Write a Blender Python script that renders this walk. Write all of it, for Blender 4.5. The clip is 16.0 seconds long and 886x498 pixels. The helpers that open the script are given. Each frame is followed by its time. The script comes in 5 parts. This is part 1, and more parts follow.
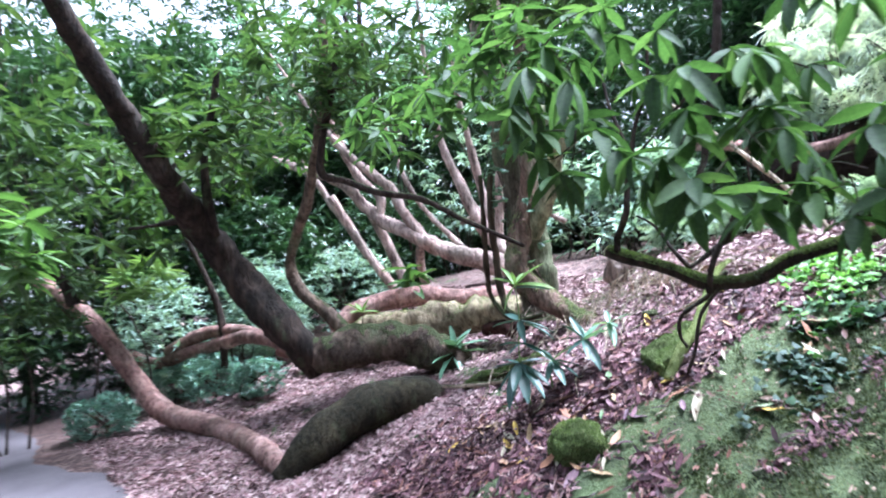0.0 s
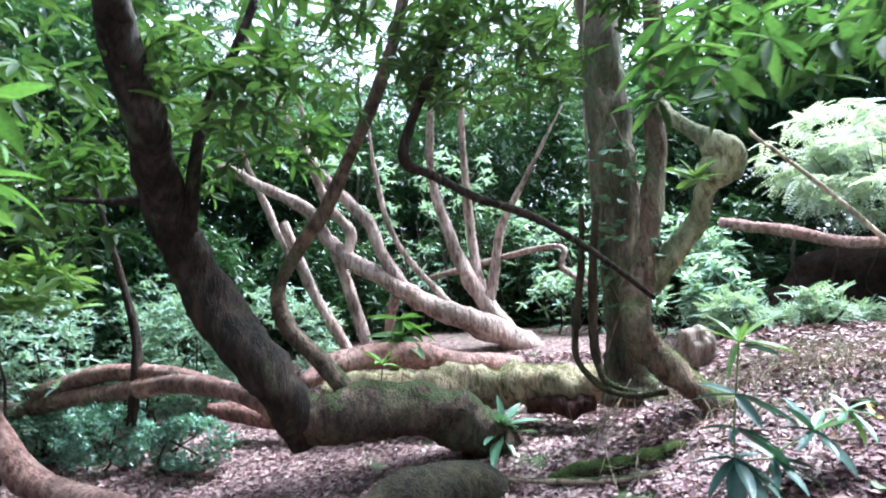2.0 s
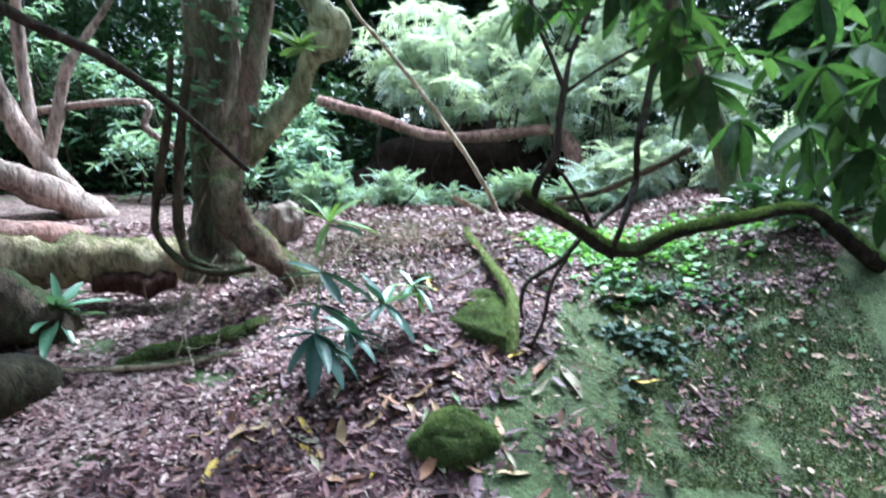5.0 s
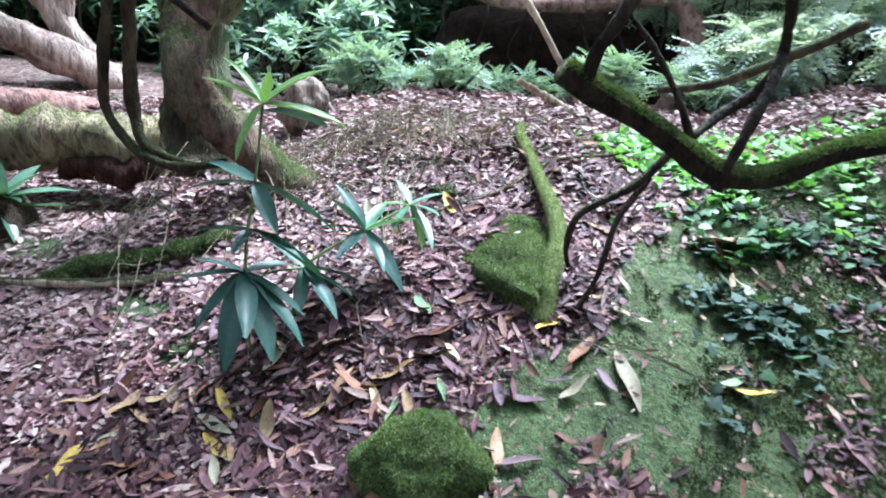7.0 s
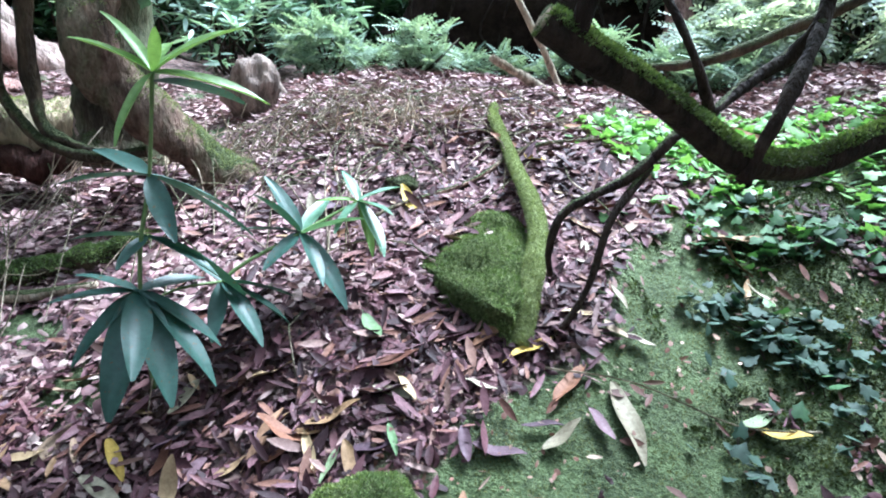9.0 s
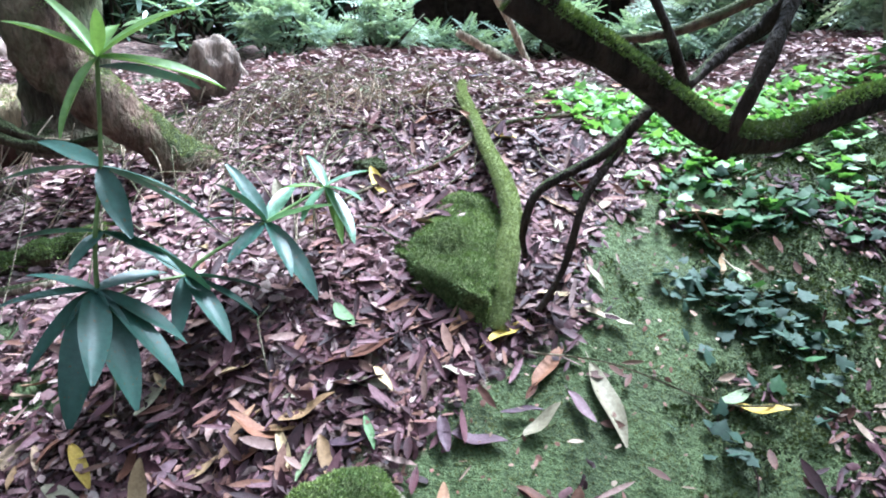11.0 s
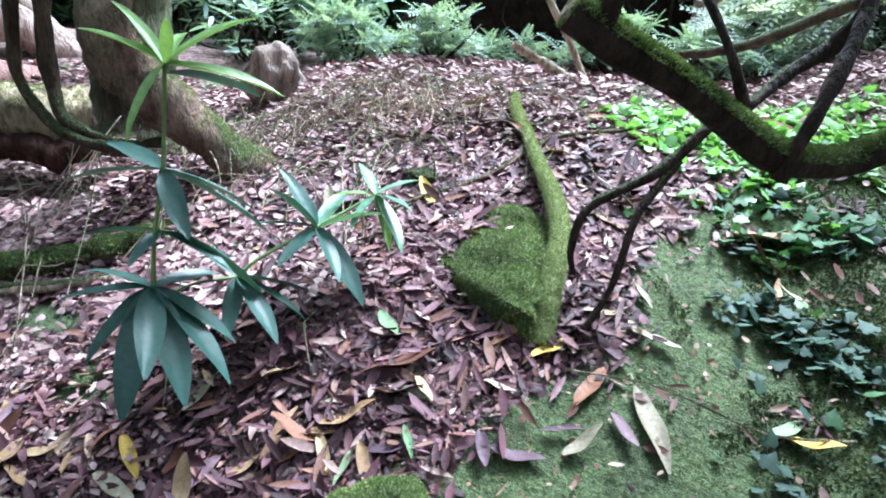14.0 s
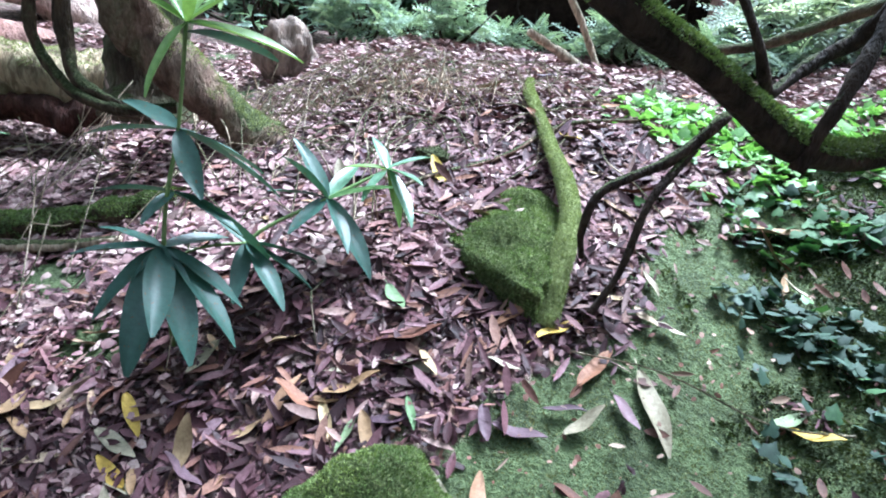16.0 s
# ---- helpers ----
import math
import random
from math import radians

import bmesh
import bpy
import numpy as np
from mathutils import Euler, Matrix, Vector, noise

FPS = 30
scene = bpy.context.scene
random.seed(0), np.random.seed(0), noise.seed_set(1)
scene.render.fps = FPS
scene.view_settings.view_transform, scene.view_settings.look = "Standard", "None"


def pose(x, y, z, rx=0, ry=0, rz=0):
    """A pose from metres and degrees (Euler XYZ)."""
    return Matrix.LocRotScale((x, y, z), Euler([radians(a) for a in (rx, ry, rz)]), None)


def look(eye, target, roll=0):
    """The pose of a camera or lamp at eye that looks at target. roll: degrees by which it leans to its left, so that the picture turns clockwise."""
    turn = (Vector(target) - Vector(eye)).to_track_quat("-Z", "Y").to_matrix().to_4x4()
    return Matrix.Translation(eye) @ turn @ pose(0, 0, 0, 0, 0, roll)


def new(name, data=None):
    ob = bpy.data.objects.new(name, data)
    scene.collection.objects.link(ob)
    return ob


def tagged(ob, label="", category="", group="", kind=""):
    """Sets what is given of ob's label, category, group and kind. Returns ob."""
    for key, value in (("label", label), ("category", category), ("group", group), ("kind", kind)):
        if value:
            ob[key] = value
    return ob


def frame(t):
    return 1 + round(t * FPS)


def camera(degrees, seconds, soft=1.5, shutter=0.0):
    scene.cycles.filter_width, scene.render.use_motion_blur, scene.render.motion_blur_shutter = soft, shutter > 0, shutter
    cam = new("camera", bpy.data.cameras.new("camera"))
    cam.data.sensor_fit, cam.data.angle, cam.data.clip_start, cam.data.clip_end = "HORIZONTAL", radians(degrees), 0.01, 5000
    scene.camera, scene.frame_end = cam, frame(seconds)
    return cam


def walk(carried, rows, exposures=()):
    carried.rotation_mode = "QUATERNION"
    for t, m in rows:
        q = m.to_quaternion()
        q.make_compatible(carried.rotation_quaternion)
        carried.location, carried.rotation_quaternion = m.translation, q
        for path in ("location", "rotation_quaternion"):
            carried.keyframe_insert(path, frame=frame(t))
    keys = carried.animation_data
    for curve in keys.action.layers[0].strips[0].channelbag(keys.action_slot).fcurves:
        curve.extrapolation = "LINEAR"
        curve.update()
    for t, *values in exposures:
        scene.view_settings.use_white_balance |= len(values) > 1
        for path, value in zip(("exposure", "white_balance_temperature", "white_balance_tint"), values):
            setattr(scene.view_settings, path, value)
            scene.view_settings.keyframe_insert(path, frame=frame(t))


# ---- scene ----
cam = camera(69.3, 16.0, 1.9, 0.4)
PATH = [
    (0, (2.632, -1.509, 1.527), (1.045, -0.296, 1.641), -8.97),
    (0.5, (1.887, -1.497, 1.527), (0.462, -0.105, 1.706), -5.14),
    (1, (1.300, -1.489, 1.528), (0.004, 0.002, 1.837), -4.89),
    (1.5, (0.640, -1.575, 1.521), (-0.650, -0.087, 1.871), -3.82),
    (2, (0.107, -1.789, 1.465), (-1.118, -0.239, 1.782), -2.41),
    (2.5, (-0.365, -1.928, 1.531), (-1.417, -0.242, 1.763), -1.62),
    (3, (-0.673, -1.878, 1.555), (-1.515, -0.088, 1.849), -5.72),
    (3.5, (-0.772, -1.902, 1.541), (-1.271, 0.031, 1.662), -1.84),
    (4, (-0.619, -1.837, 1.499), (-0.832, 0.152, 1.482), -1.13),
    (4.5, (-0.329, -1.730, 1.514), (-0.405, 0.268, 1.475), -0.82),
    (5, (-0.003, -1.503, 1.495), (-0.122, 0.490, 1.383), -0.25),
    (5.2, (0.101, -1.421, 1.504), (-0.062, 0.561, 1.296), -3.70),
    (7.3, (0.269, -0.100, 1.478), (-0.194, 1.790, 1.018), 3.99),
    (7.5, (0.263, -0.028, 1.463), (-0.192, 1.863, 0.994), 5.38),
    (8, (0.251, 0.108, 1.438), (-0.145, 2.001, 0.928), 2.89),
    (8.5, (0.232, 0.185, 1.447), (-0.109, 2.093, 0.955), 2.47),
    (9, (0.238, 0.219, 1.440), (-0.106, 2.129, 0.957), 2.41),
    (11.5, (0.230, 0.278, 1.450), (-0.013, 2.184, 0.895), 1.05),
    (12, (0.229, 0.277, 1.455), (-0.021, 2.187, 0.916), 1.47),
    (12.5, (0.220, 0.279, 1.456), (-0.129, 2.174, 0.920), 1.58),
    (13, (0.222, 0.282, 1.454), (-0.187, 2.170, 0.937), 2.34),
    (13.5, (0.221, 0.275, 1.458), (-0.179, 2.165, 0.942), 2.08),
    (14, (0.231, 0.276, 1.457), (-0.171, 2.163, 0.929), 2.41),
    (14.5, (0.230, 0.274, 1.445), (-0.170, 2.159, 0.910), 3.65),
    (15, (0.223, 0.273, 1.430), (-0.171, 2.157, 0.887), 4.46),
    (15.5, (0.215, 0.262, 1.427), (-0.185, 2.143, 0.878), 4.76),
    (16, (0.205, 0.259, 1.415), (-0.190, 2.139, 0.860), 5.45),
]
walk(cam, [(t, look(eye, target, roll)) for t, eye, target, roll in PATH], [(0, 2.55, 5200, 17), (1, 2.5, 5200, 14), (2, 2.55, 5300, 8), (4, 2.45, 5220, 5), (5, 2.25, 5100, 3), (8, 2.23, 5150, 7), (16, 2.25, 5150, 8)])

# ---- world and light ----
SUN_ELEVATION, SUN_AZIMUTH = radians(64), radians(30)
world = bpy.data.worlds.new("overcast_sky")
scene.world = world
world.use_nodes = True
wn = world.node_tree
sky = wn.nodes.new("ShaderNodeTexSky")
sky.sky_type = "NISHITA"
sky.sun_disc = False
sky.sun_elevation, sky.sun_rotation = SUN_ELEVATION, SUN_AZIMUTH
sky.air_density, sky.dust_density, sky.ozone_density = 1.0, 4.0, 1.0
wn.nodes["Background"].inputs["Strength"].default_value = 0.15
veil = wn.nodes.new("ShaderNodeHueSaturation")
veil.inputs["Saturation"].default_value = 0.22
wn.links.new(sky.outputs["Color"], veil.inputs["Color"])
wn.links.new(veil.outputs["Color"], wn.nodes["Background"].inputs["Color"])
sun = new("sun", bpy.data.lights.new("sun", "SUN"))
sun.data.energy, sun.data.angle, sun.data.color = 3.8, radians(25), (1.0, 0.98, 0.95)
sun.matrix_world = look((0, 0, 0), (-math.sin(SUN_AZIMUTH) * math.cos(SUN_ELEVATION),
                                    -math.cos(SUN_AZIMUTH) * math.cos(SUN_ELEVATION), -math.sin(SUN_ELEVATION)))


# ---- materials ----
def shader(name):
    m = bpy.data.materials.new(name)
    m.use_nodes = True
    return m, m.node_tree, m.node_tree.nodes["Principled BSDF"]


def ramp(nt, fac, stops):
    r = nt.nodes.new("ShaderNodeValToRGB")
    while len(r.color_ramp.elements) < len(stops):
        r.color_ramp.elements.new(0.5)
    for e, (pos, col) in zip(r.color_ramp.elements, stops):
        e.position, e.color = pos, (*col, 1) if len(col) == 3 else col
    nt.links.new(fac, r.inputs["Fac"])
    return r.outputs["Color"]


def noise_tex(nt, scale, detail=4.0, rough=0.55, stretch=None):
    geo = nt.nodes.new("ShaderNodeNewGeometry")
    tex = nt.nodes.new("ShaderNodeTexNoise")
    tex.inputs["Scale"].default_value, tex.inputs["Detail"].default_value = scale, detail
    tex.inputs["Roughness"].default_value = rough
    if stretch:
        mp = nt.nodes.new("ShaderNodeMapping")
        mp.inputs["Scale"].default_value = stretch
        nt.links.new(geo.outputs["Position"], mp.inputs["Vector"])
        nt.links.new(mp.outputs["Vector"], tex.inputs["Vector"])
    else:
        nt.links.new(geo.outputs["Position"], tex.inputs["Vector"])
    return tex.outputs["Fac"]


def blend(nt, fac, a, b, how="MIX"):
    m = nt.nodes.new("ShaderNodeMix")
    m.data_type, m.blend_type = "RGBA", how
    for socket, value in ((m.inputs[0], fac), (m.inputs[6], a), (m.inputs[7], b)):
        if isinstance(value, bpy.types.NodeSocket):
            nt.links.new(value, socket)
        else:
            socket.default_value = value if isinstance(value, (int, float)) else (*value, 1)
    return m.outputs[2]


def arith(nt, op, a, b=0.0):
    m = nt.nodes.new("ShaderNodeMath")
    m.operation = op
    for socket, value in ((m.inputs[0], a), (m.inputs[1], b)):
        if isinstance(value, bpy.types.NodeSocket):
            nt.links.new(value, socket)
        else:
            socket.default_value = value
    return m.outputs[0]


def bump(nt, bsdf, height, strength, distance):
    b = nt.nodes.new("ShaderNodeBump")
    b.inputs["Strength"].default_value, b.inputs["Distance"].default_value = strength, distance
    nt.links.new(height, b.inputs["Height"])
    nt.links.new(b.outputs["Normal"], bsdf.inputs["Normal"])


MOSS_STOPS = [(0.25, (0.018, 0.026, 0.01)), (0.5, (0.062, 0.08, 0.03)), (0.75, (0.17, 0.19, 0.085))]


def bark(name, dark, mid, light, moss=0.0, scale=9.0, stretch=(1, 1, 0.35), lichen=0.0):
    """Bark with streaks and flakes; moss grows on what faces the sky."""
    m, nt, bsdf = shader(name)
    big, fine = noise_tex(nt, scale, 5, 0.6, stretch), noise_tex(nt, 70, 4, 0.65, stretch)
    base = ramp(nt, big, [(0.3, dark), (0.5, mid), (0.72, light)])
    col = blend(nt, 0.28, base, ramp(nt, fine, [(0.3, tuple(c * 0.45 for c in dark)), (0.7, light)]), "MIX")
    flakes = noise_tex(nt, 24, 3, 0.6, (stretch[0], stretch[1], stretch[2] * 0.6))
    wide = noise_tex(nt, 2.4, 4, 0.6)
    col = blend(nt, 0.85, col, ramp(nt, flakes, [(0.38, (0.42, 0.38, 0.36)), (0.5, (0.95, 0.95, 0.95)), (0.66, (1.15, 1.1, 1.05))]), "MULTIPLY")
    col = blend(nt, 0.9, col, ramp(nt, wide, [(0.34, (0.5, 0.52, 0.46)), (0.5, (1.0, 0.98, 0.95)), (0.66, (1.2, 1.08, 1.0))]), "MULTIPLY")
    if lichen:
        film = ramp(nt, noise_tex(nt, 3.2, 5, 0.62, (1, 1, 0.5)), [(0.62 - 0.25 * lichen, (0, 0, 0)), (0.78 - 0.25 * lichen, (1, 1, 1))])
        col = blend(nt, arith(nt, "MULTIPLY", film, 0.8), col, ramp(nt, fine, [(0.3, (0.035, 0.05, 0.022)), (0.7, (0.14, 0.17, 0.085))]))
    if moss:
        geo = nt.nodes.new("ShaderNodeNewGeometry")
        sep = nt.nodes.new("ShaderNodeSeparateXYZ")
        nt.links.new(geo.outputs["Normal"], sep.inputs[0])
        patch = noise_tex(nt, 5.5, 4, 0.6)
        amount = arith(nt, "ADD", arith(nt, "MULTIPLY", sep.outputs["Z"], 0.55), arith(nt, "MULTIPLY", patch, 1.3))
        mask = ramp(nt, amount, [(1.02 - 0.5 * moss, (0, 0, 0)), (1.22 - 0.5 * moss, (1, 1, 1))])
        tufts = noise_tex(nt, 110, 3, 0.7)
        col = blend(nt, mask, col, ramp(nt, tufts, MOSS_STOPS))
        fine = arith(nt, "ADD", fine, arith(nt, "MULTIPLY", arith(nt, "MULTIPLY", mask, tufts), 2.0))
    nt.links.new(col, bsdf.inputs["Base Color"])
    bsdf.inputs["Roughness"].default_value, bsdf.inputs["Specular IOR Level"].default_value = 0.85, 0.2
    bump(nt, bsdf, arith(nt, "ADD", arith(nt, "ADD", fine, arith(nt, "MULTIPLY", flakes, 1.6)), arith(nt, "MULTIPLY", big, 1.5)), 1.0, 0.02)
    return m


def foliage(name, dark, mid, light, gloss=0.4, through_light=0.35, spots=False, patches=0.0):
    """A leaf that varies from one to the next, with a lighter underside showing through against the sky."""
    m, nt, bsdf = shader(name)
    geo = nt.nodes.new("ShaderNodeNewGeometry")
    col = ramp(nt, geo.outputs["Random Per Island"], [(0.0, dark), (0.55, mid), (1.0, light)])
    vein = noise_tex(nt, 60, 3, 0.6)
    col = blend(nt, 0.35, col, ramp(nt, vein, [(0.3, tuple(c * 0.5 for c in mid)), (0.7, light)]))
    if patches:
        wide = ramp(nt, noise_tex(nt, patches, 4, 0.6), [(0.36, (0.3, 0.3, 0.28)), (0.5, (0.75, 0.78, 0.7)), (0.64, (1.1, 1.02, 0.9))])
        col = blend(nt, 1.0, col, wide, "MULTIPLY")
    if spots:
        spot = ramp(nt, noise_tex(nt, 95, 2, 0.5), [(0.66, (0, 0, 0)), (0.72, (1, 1, 1))])
        col = blend(nt, spot, col, (0.09, 0.06, 0.02))
    nt.links.new(col, bsdf.inputs["Base Color"])
    bsdf.inputs["Roughness"].default_value = gloss
    bump(nt, bsdf, vein, 0.25, 0.004)
    tr = nt.nodes.new("ShaderNodeBsdfTranslucent")
    nt.links.new(blend(nt, 1.0, col, (1.0, 1.0, 0.55), "MULTIPLY"), tr.inputs["Color"])
    mx = nt.nodes.new("ShaderNodeMixShader")
    mx.inputs[0].default_value = through_light
    nt.links.new(bsdf.outputs[0], mx.inputs[1])
    nt.links.new(tr.outputs[0], mx.inputs[2])
    nt.links.new(mx.outputs[0], nt.nodes["Material Output"].inputs["Surface"])
    return m


def dead_leaf(name, stops, per_island=True):
    m, nt, bsdf = shader(name)
    if per_island:
        rnd = nt.nodes.new("ShaderNodeNewGeometry").outputs["Random Per Island"]
    else:
        rnd = nt.nodes.new("ShaderNodeObjectInfo").outputs["Random"]
    col = ramp(nt, rnd, stops)
    grain = noise_tex(nt, 90, 4, 0.65)
    col = blend(nt, 0.55, col, ramp(nt, grain, [(0.3, (0.25, 0.2, 0.18)), (0.7, (1, 1, 1))]), "MULTIPLY")
    if per_island:
        damp = noise_tex(nt, 2.6, 4, 0.65)
        col = blend(nt, 0.8, col, ramp(nt, damp, [(0.36, (0.32, 0.26, 0.27)), (0.52, (1, 1, 1)), (0.68, (1.0, 0.86, 0.84))]), "MULTIPLY")
    nt.links.new(col, bsdf.inputs["Base Color"])
    bsdf.inputs["Roughness"].default_value, bsdf.inputs["Specular IOR Level"].default_value = 0.6, 0.22
    bump(nt, bsdf, grain, 0.4, 0.004)
    return m


def moss_mat(name, stops=MOSS_STOPS):
    m, nt, bsdf = shader(name)
    tufts, wide = noise_tex(nt, 90, 4, 0.7), noise_tex(nt, 8, 3, 0.6)
    col = blend(nt, ramp(nt, wide, [(0.35, (0, 0, 0)), (0.7, (1, 1, 1))]), ramp(nt, tufts, stops),
                ramp(nt, tufts, [(p, tuple(min(1, c * 1.35) for c in col)) for p, col in stops]))
    nt.links.new(col, bsdf.inputs["Base Color"])
    bsdf.inputs["Roughness"].default_value, bsdf.inputs["Specular IOR Level"].default_value = 0.95, 0.08
    bump(nt, bsdf, tufts, 1.0, 0.02)
    return m


def ground_mat():
    """Rotting leaf litter with soil between, and moss patches."""
    m, nt, bsdf = shader("leaf_mould")
    geo = nt.nodes.new("ShaderNodeNewGeometry")
    vor = nt.nodes.new("ShaderNodeTexVoronoi")
    vor.inputs["Scale"].default_value = 38
    nt.links.new(geo.outputs["Position"], vor.inputs["Vector"])
    rgb = nt.nodes.new("ShaderNodeSeparateColor")
    nt.links.new(vor.outputs["Color"], rgb.inputs[0])
    litter = ramp(nt, rgb.outputs[0], [(0.0, (0.05, 0.026, 0.022)), (0.35, (0.13, 0.07, 0.06)), (0.7, (0.24, 0.15, 0.13)),
                                       (1.0, (0.4, 0.3, 0.26))])
    fine, wide = noise_tex(nt, 60, 5, 0.7), noise_tex(nt, 2.2, 5, 0.6)
    litter = blend(nt, ramp(nt, wide, [(0.35, (0.2, 0.2, 0.2)), (0.65, (0.75, 0.75, 0.75))]), litter, ramp(nt, fine, [(0.3, (0.3, 0.25, 0.24)), (0.7, (1, 1, 1))]), "MULTIPLY")
    grown = nt.nodes.new("ShaderNodeAttribute")
    grown.attribute_name = "moss"
    mask = ramp(nt, arith(nt, "ADD", grown.outputs["Fac"], arith(nt, "MULTIPLY", arith(nt, "SUBTRACT", fine, 0.5), 0.9)),
                [(0.4, (0, 0, 0)), (0.62, (1, 1, 1))])
    tufts = noise_tex(nt, 120, 3, 0.7)
    col = blend(nt, mask, litter, ramp(nt, tufts, [(0.25, (0.032, 0.05, 0.016)), (0.5, (0.085, 0.125, 0.045)), (0.75, (0.17, 0.22, 0.09))]))
    col = blend(nt, 0.8, col, ramp(nt, noise_tex(nt, 5.5, 4, 0.6), [(0.36, (0.4, 0.4, 0.38)), (0.58, (1, 1, 1))]), "MULTIPLY")
    nt.links.new(col, bsdf.inputs["Base Color"])
    bsdf.inputs["Roughness"].default_value = 0.9
    bump(nt, bsdf, arith(nt, "ADD", arith(nt, "ADD", vor.outputs["Distance"], fine), tufts), 0.9, 0.015)
    return m


def path_mat():
    m, nt, bsdf = shader("trodden_gravel")
    fine, wide = noise_tex(nt, 140, 4, 0.7), noise_tex(nt, 3, 4, 0.6)
    col = blend(nt, 0.5, ramp(nt, wide, [(0.3, (0.07, 0.06, 0.064)), (0.7, (0.14, 0.122, 0.13))]),
                ramp(nt, fine, [(0.3, (0.05, 0.043, 0.043)), (0.7, (0.2, 0.18, 0.188))]))
    nt.links.new(col, bsdf.inputs["Base Color"])
    bsdf.inputs["Roughness"].default_value = 0.9
    bump(nt, bsdf, fine, 0.6, 0.008)
    return m


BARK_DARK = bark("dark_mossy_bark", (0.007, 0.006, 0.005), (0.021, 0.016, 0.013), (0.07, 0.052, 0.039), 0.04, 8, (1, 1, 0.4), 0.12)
BARK_MOSSY = bark("mossy_bark", (0.035, 0.026, 0.021), (0.12, 0.09, 0.07), (0.3, 0.235, 0.175), 0.05, 6, (1, 1, 0.9), 0.3)
BARK_PINK = bark("pink_brown_bark", (0.1, 0.05, 0.045), (0.28, 0.165, 0.145), (0.5, 0.36, 0.32), 0.04, 6, (1, 1, 0.9))
BARK_LEG = bark("reddish_leg_bark", (0.055, 0.034, 0.025), (0.16, 0.1, 0.074), (0.42, 0.33, 0.26), 0.05, 7, (1, 1, 0.5), 0.5)
BARK_PALE = bark("pale_bark", (0.13, 0.08, 0.068), (0.38, 0.285, 0.255), (0.62, 0.52, 0.475), -0.3, 6)
BARK_TRUNK = bark("flaking_trunk_bark", (0.025, 0.019, 0.014), (0.12, 0.097, 0.07), (0.33, 0.29, 0.22), 0.3, 7, (1, 1, 0.3), 0.8)
BARK_GREEN = bark("moss_grown_bark", (0.02, 0.016, 0.011), (0.055, 0.042, 0.027), (0.13, 0.105, 0.065), 0.5)
BARK_LOG = bark("brown_log_bark", (0.022, 0.016, 0.012), (0.08, 0.059, 0.045), (0.21, 0.163, 0.122), 0.1, 6, (1, 1, 0.9), 0.4)
BARK_LIME = bark("pale_mossy_arm_bark", (0.16, 0.15, 0.085), (0.4, 0.41, 0.25), (0.58, 0.6, 0.4), -0.2, 9, (1, 1, 0.5), 0.5)
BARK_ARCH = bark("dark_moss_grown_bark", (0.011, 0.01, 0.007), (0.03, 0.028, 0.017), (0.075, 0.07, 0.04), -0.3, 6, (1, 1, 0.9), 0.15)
BARK_TAN = bark("tan_mossy_bark", (0.14, 0.105, 0.07), (0.37, 0.31, 0.205), (0.58, 0.51, 0.36), -0.1, 9, (1, 1, 0.35), 0.15)
BARK_TWIG = bark("dark_twig_bark", (0.014, 0.01, 0.008), (0.035, 0.025, 0.02), (0.085, 0.065, 0.05), 0.1, 25)
DEAD_WOOD = bark("bleached_dead_wood", (0.2, 0.16, 0.11), (0.44, 0.38, 0.29), (0.64, 0.58, 0.46), 0.08)
GREY_WOOD = bark("weathered_grey_wood", (0.09, 0.075, 0.065), (0.25, 0.21, 0.185), (0.42, 0.37, 0.33), -0.2)
ROTTEN_WOOD = bark("rotten_maroon_wood", (0.014, 0.006, 0.005), (0.05, 0.02, 0.016), (0.13, 0.068, 0.055), -0.3, 14)
RED_WOOD = bark("barkless_pinkish_wood", (0.1, 0.045, 0.04), (0.26, 0.125, 0.11), (0.42, 0.26, 0.23), -0.3, 10, (1, 1, 0.9))
LEAF_CANOPY = foliage("canopy_leaf", (0.014, 0.038, 0.014), (0.036, 0.082, 0.026), (0.1, 0.17, 0.05), 0.6, 0.42)
LEAF_NEAR = foliage("rhododendron_leaf", (0.015, 0.042, 0.014), (0.038, 0.092, 0.027), (0.095, 0.178, 0.057), 0.7, 0.55)
LEAF_VIVID = foliage("vivid_canopy_leaf", (0.022, 0.06, 0.016), (0.055, 0.125, 0.032), (0.125, 0.235, 0.065), 0.65, 0.5)
LEAF_LIME = foliage("young_leaf", (0.1, 0.2, 0.05), (0.18, 0.33, 0.09), (0.3, 0.46, 0.15), 0.4, 0.35)
LEAF_BLUE = foliage("bluish_leaf", (0.02, 0.06, 0.048), (0.035, 0.092, 0.072), (0.06, 0.135, 0.105), 0.45, 0.2, True)
STEM_GREEN = foliage("green_stem", (0.09, 0.16, 0.045), (0.15, 0.24, 0.07), (0.2, 0.3, 0.1), 0.5, 0.05)
LEAF_SHRUB = foliage("shrub_leaf", (0.045, 0.12, 0.07), (0.1, 0.21, 0.13), (0.22, 0.37, 0.25), 0.35, 0.3)
LEAF_LOW = foliage("low_shrub_leaf", (0.05, 0.13, 0.09), (0.11, 0.23, 0.17), (0.25, 0.42, 0.34), 0.35, 0.25)
LEAF_PALE = foliage("pale_spray_leaf", (0.33, 0.43, 0.38), (0.56, 0.66, 0.6), (0.74, 0.81, 0.76), 0.6, 0.45)
LEAF_FERN = foliage("fern_leaf", (0.12, 0.2, 0.14), (0.23, 0.34, 0.25), (0.42, 0.54, 0.43), 0.6, 0.35)
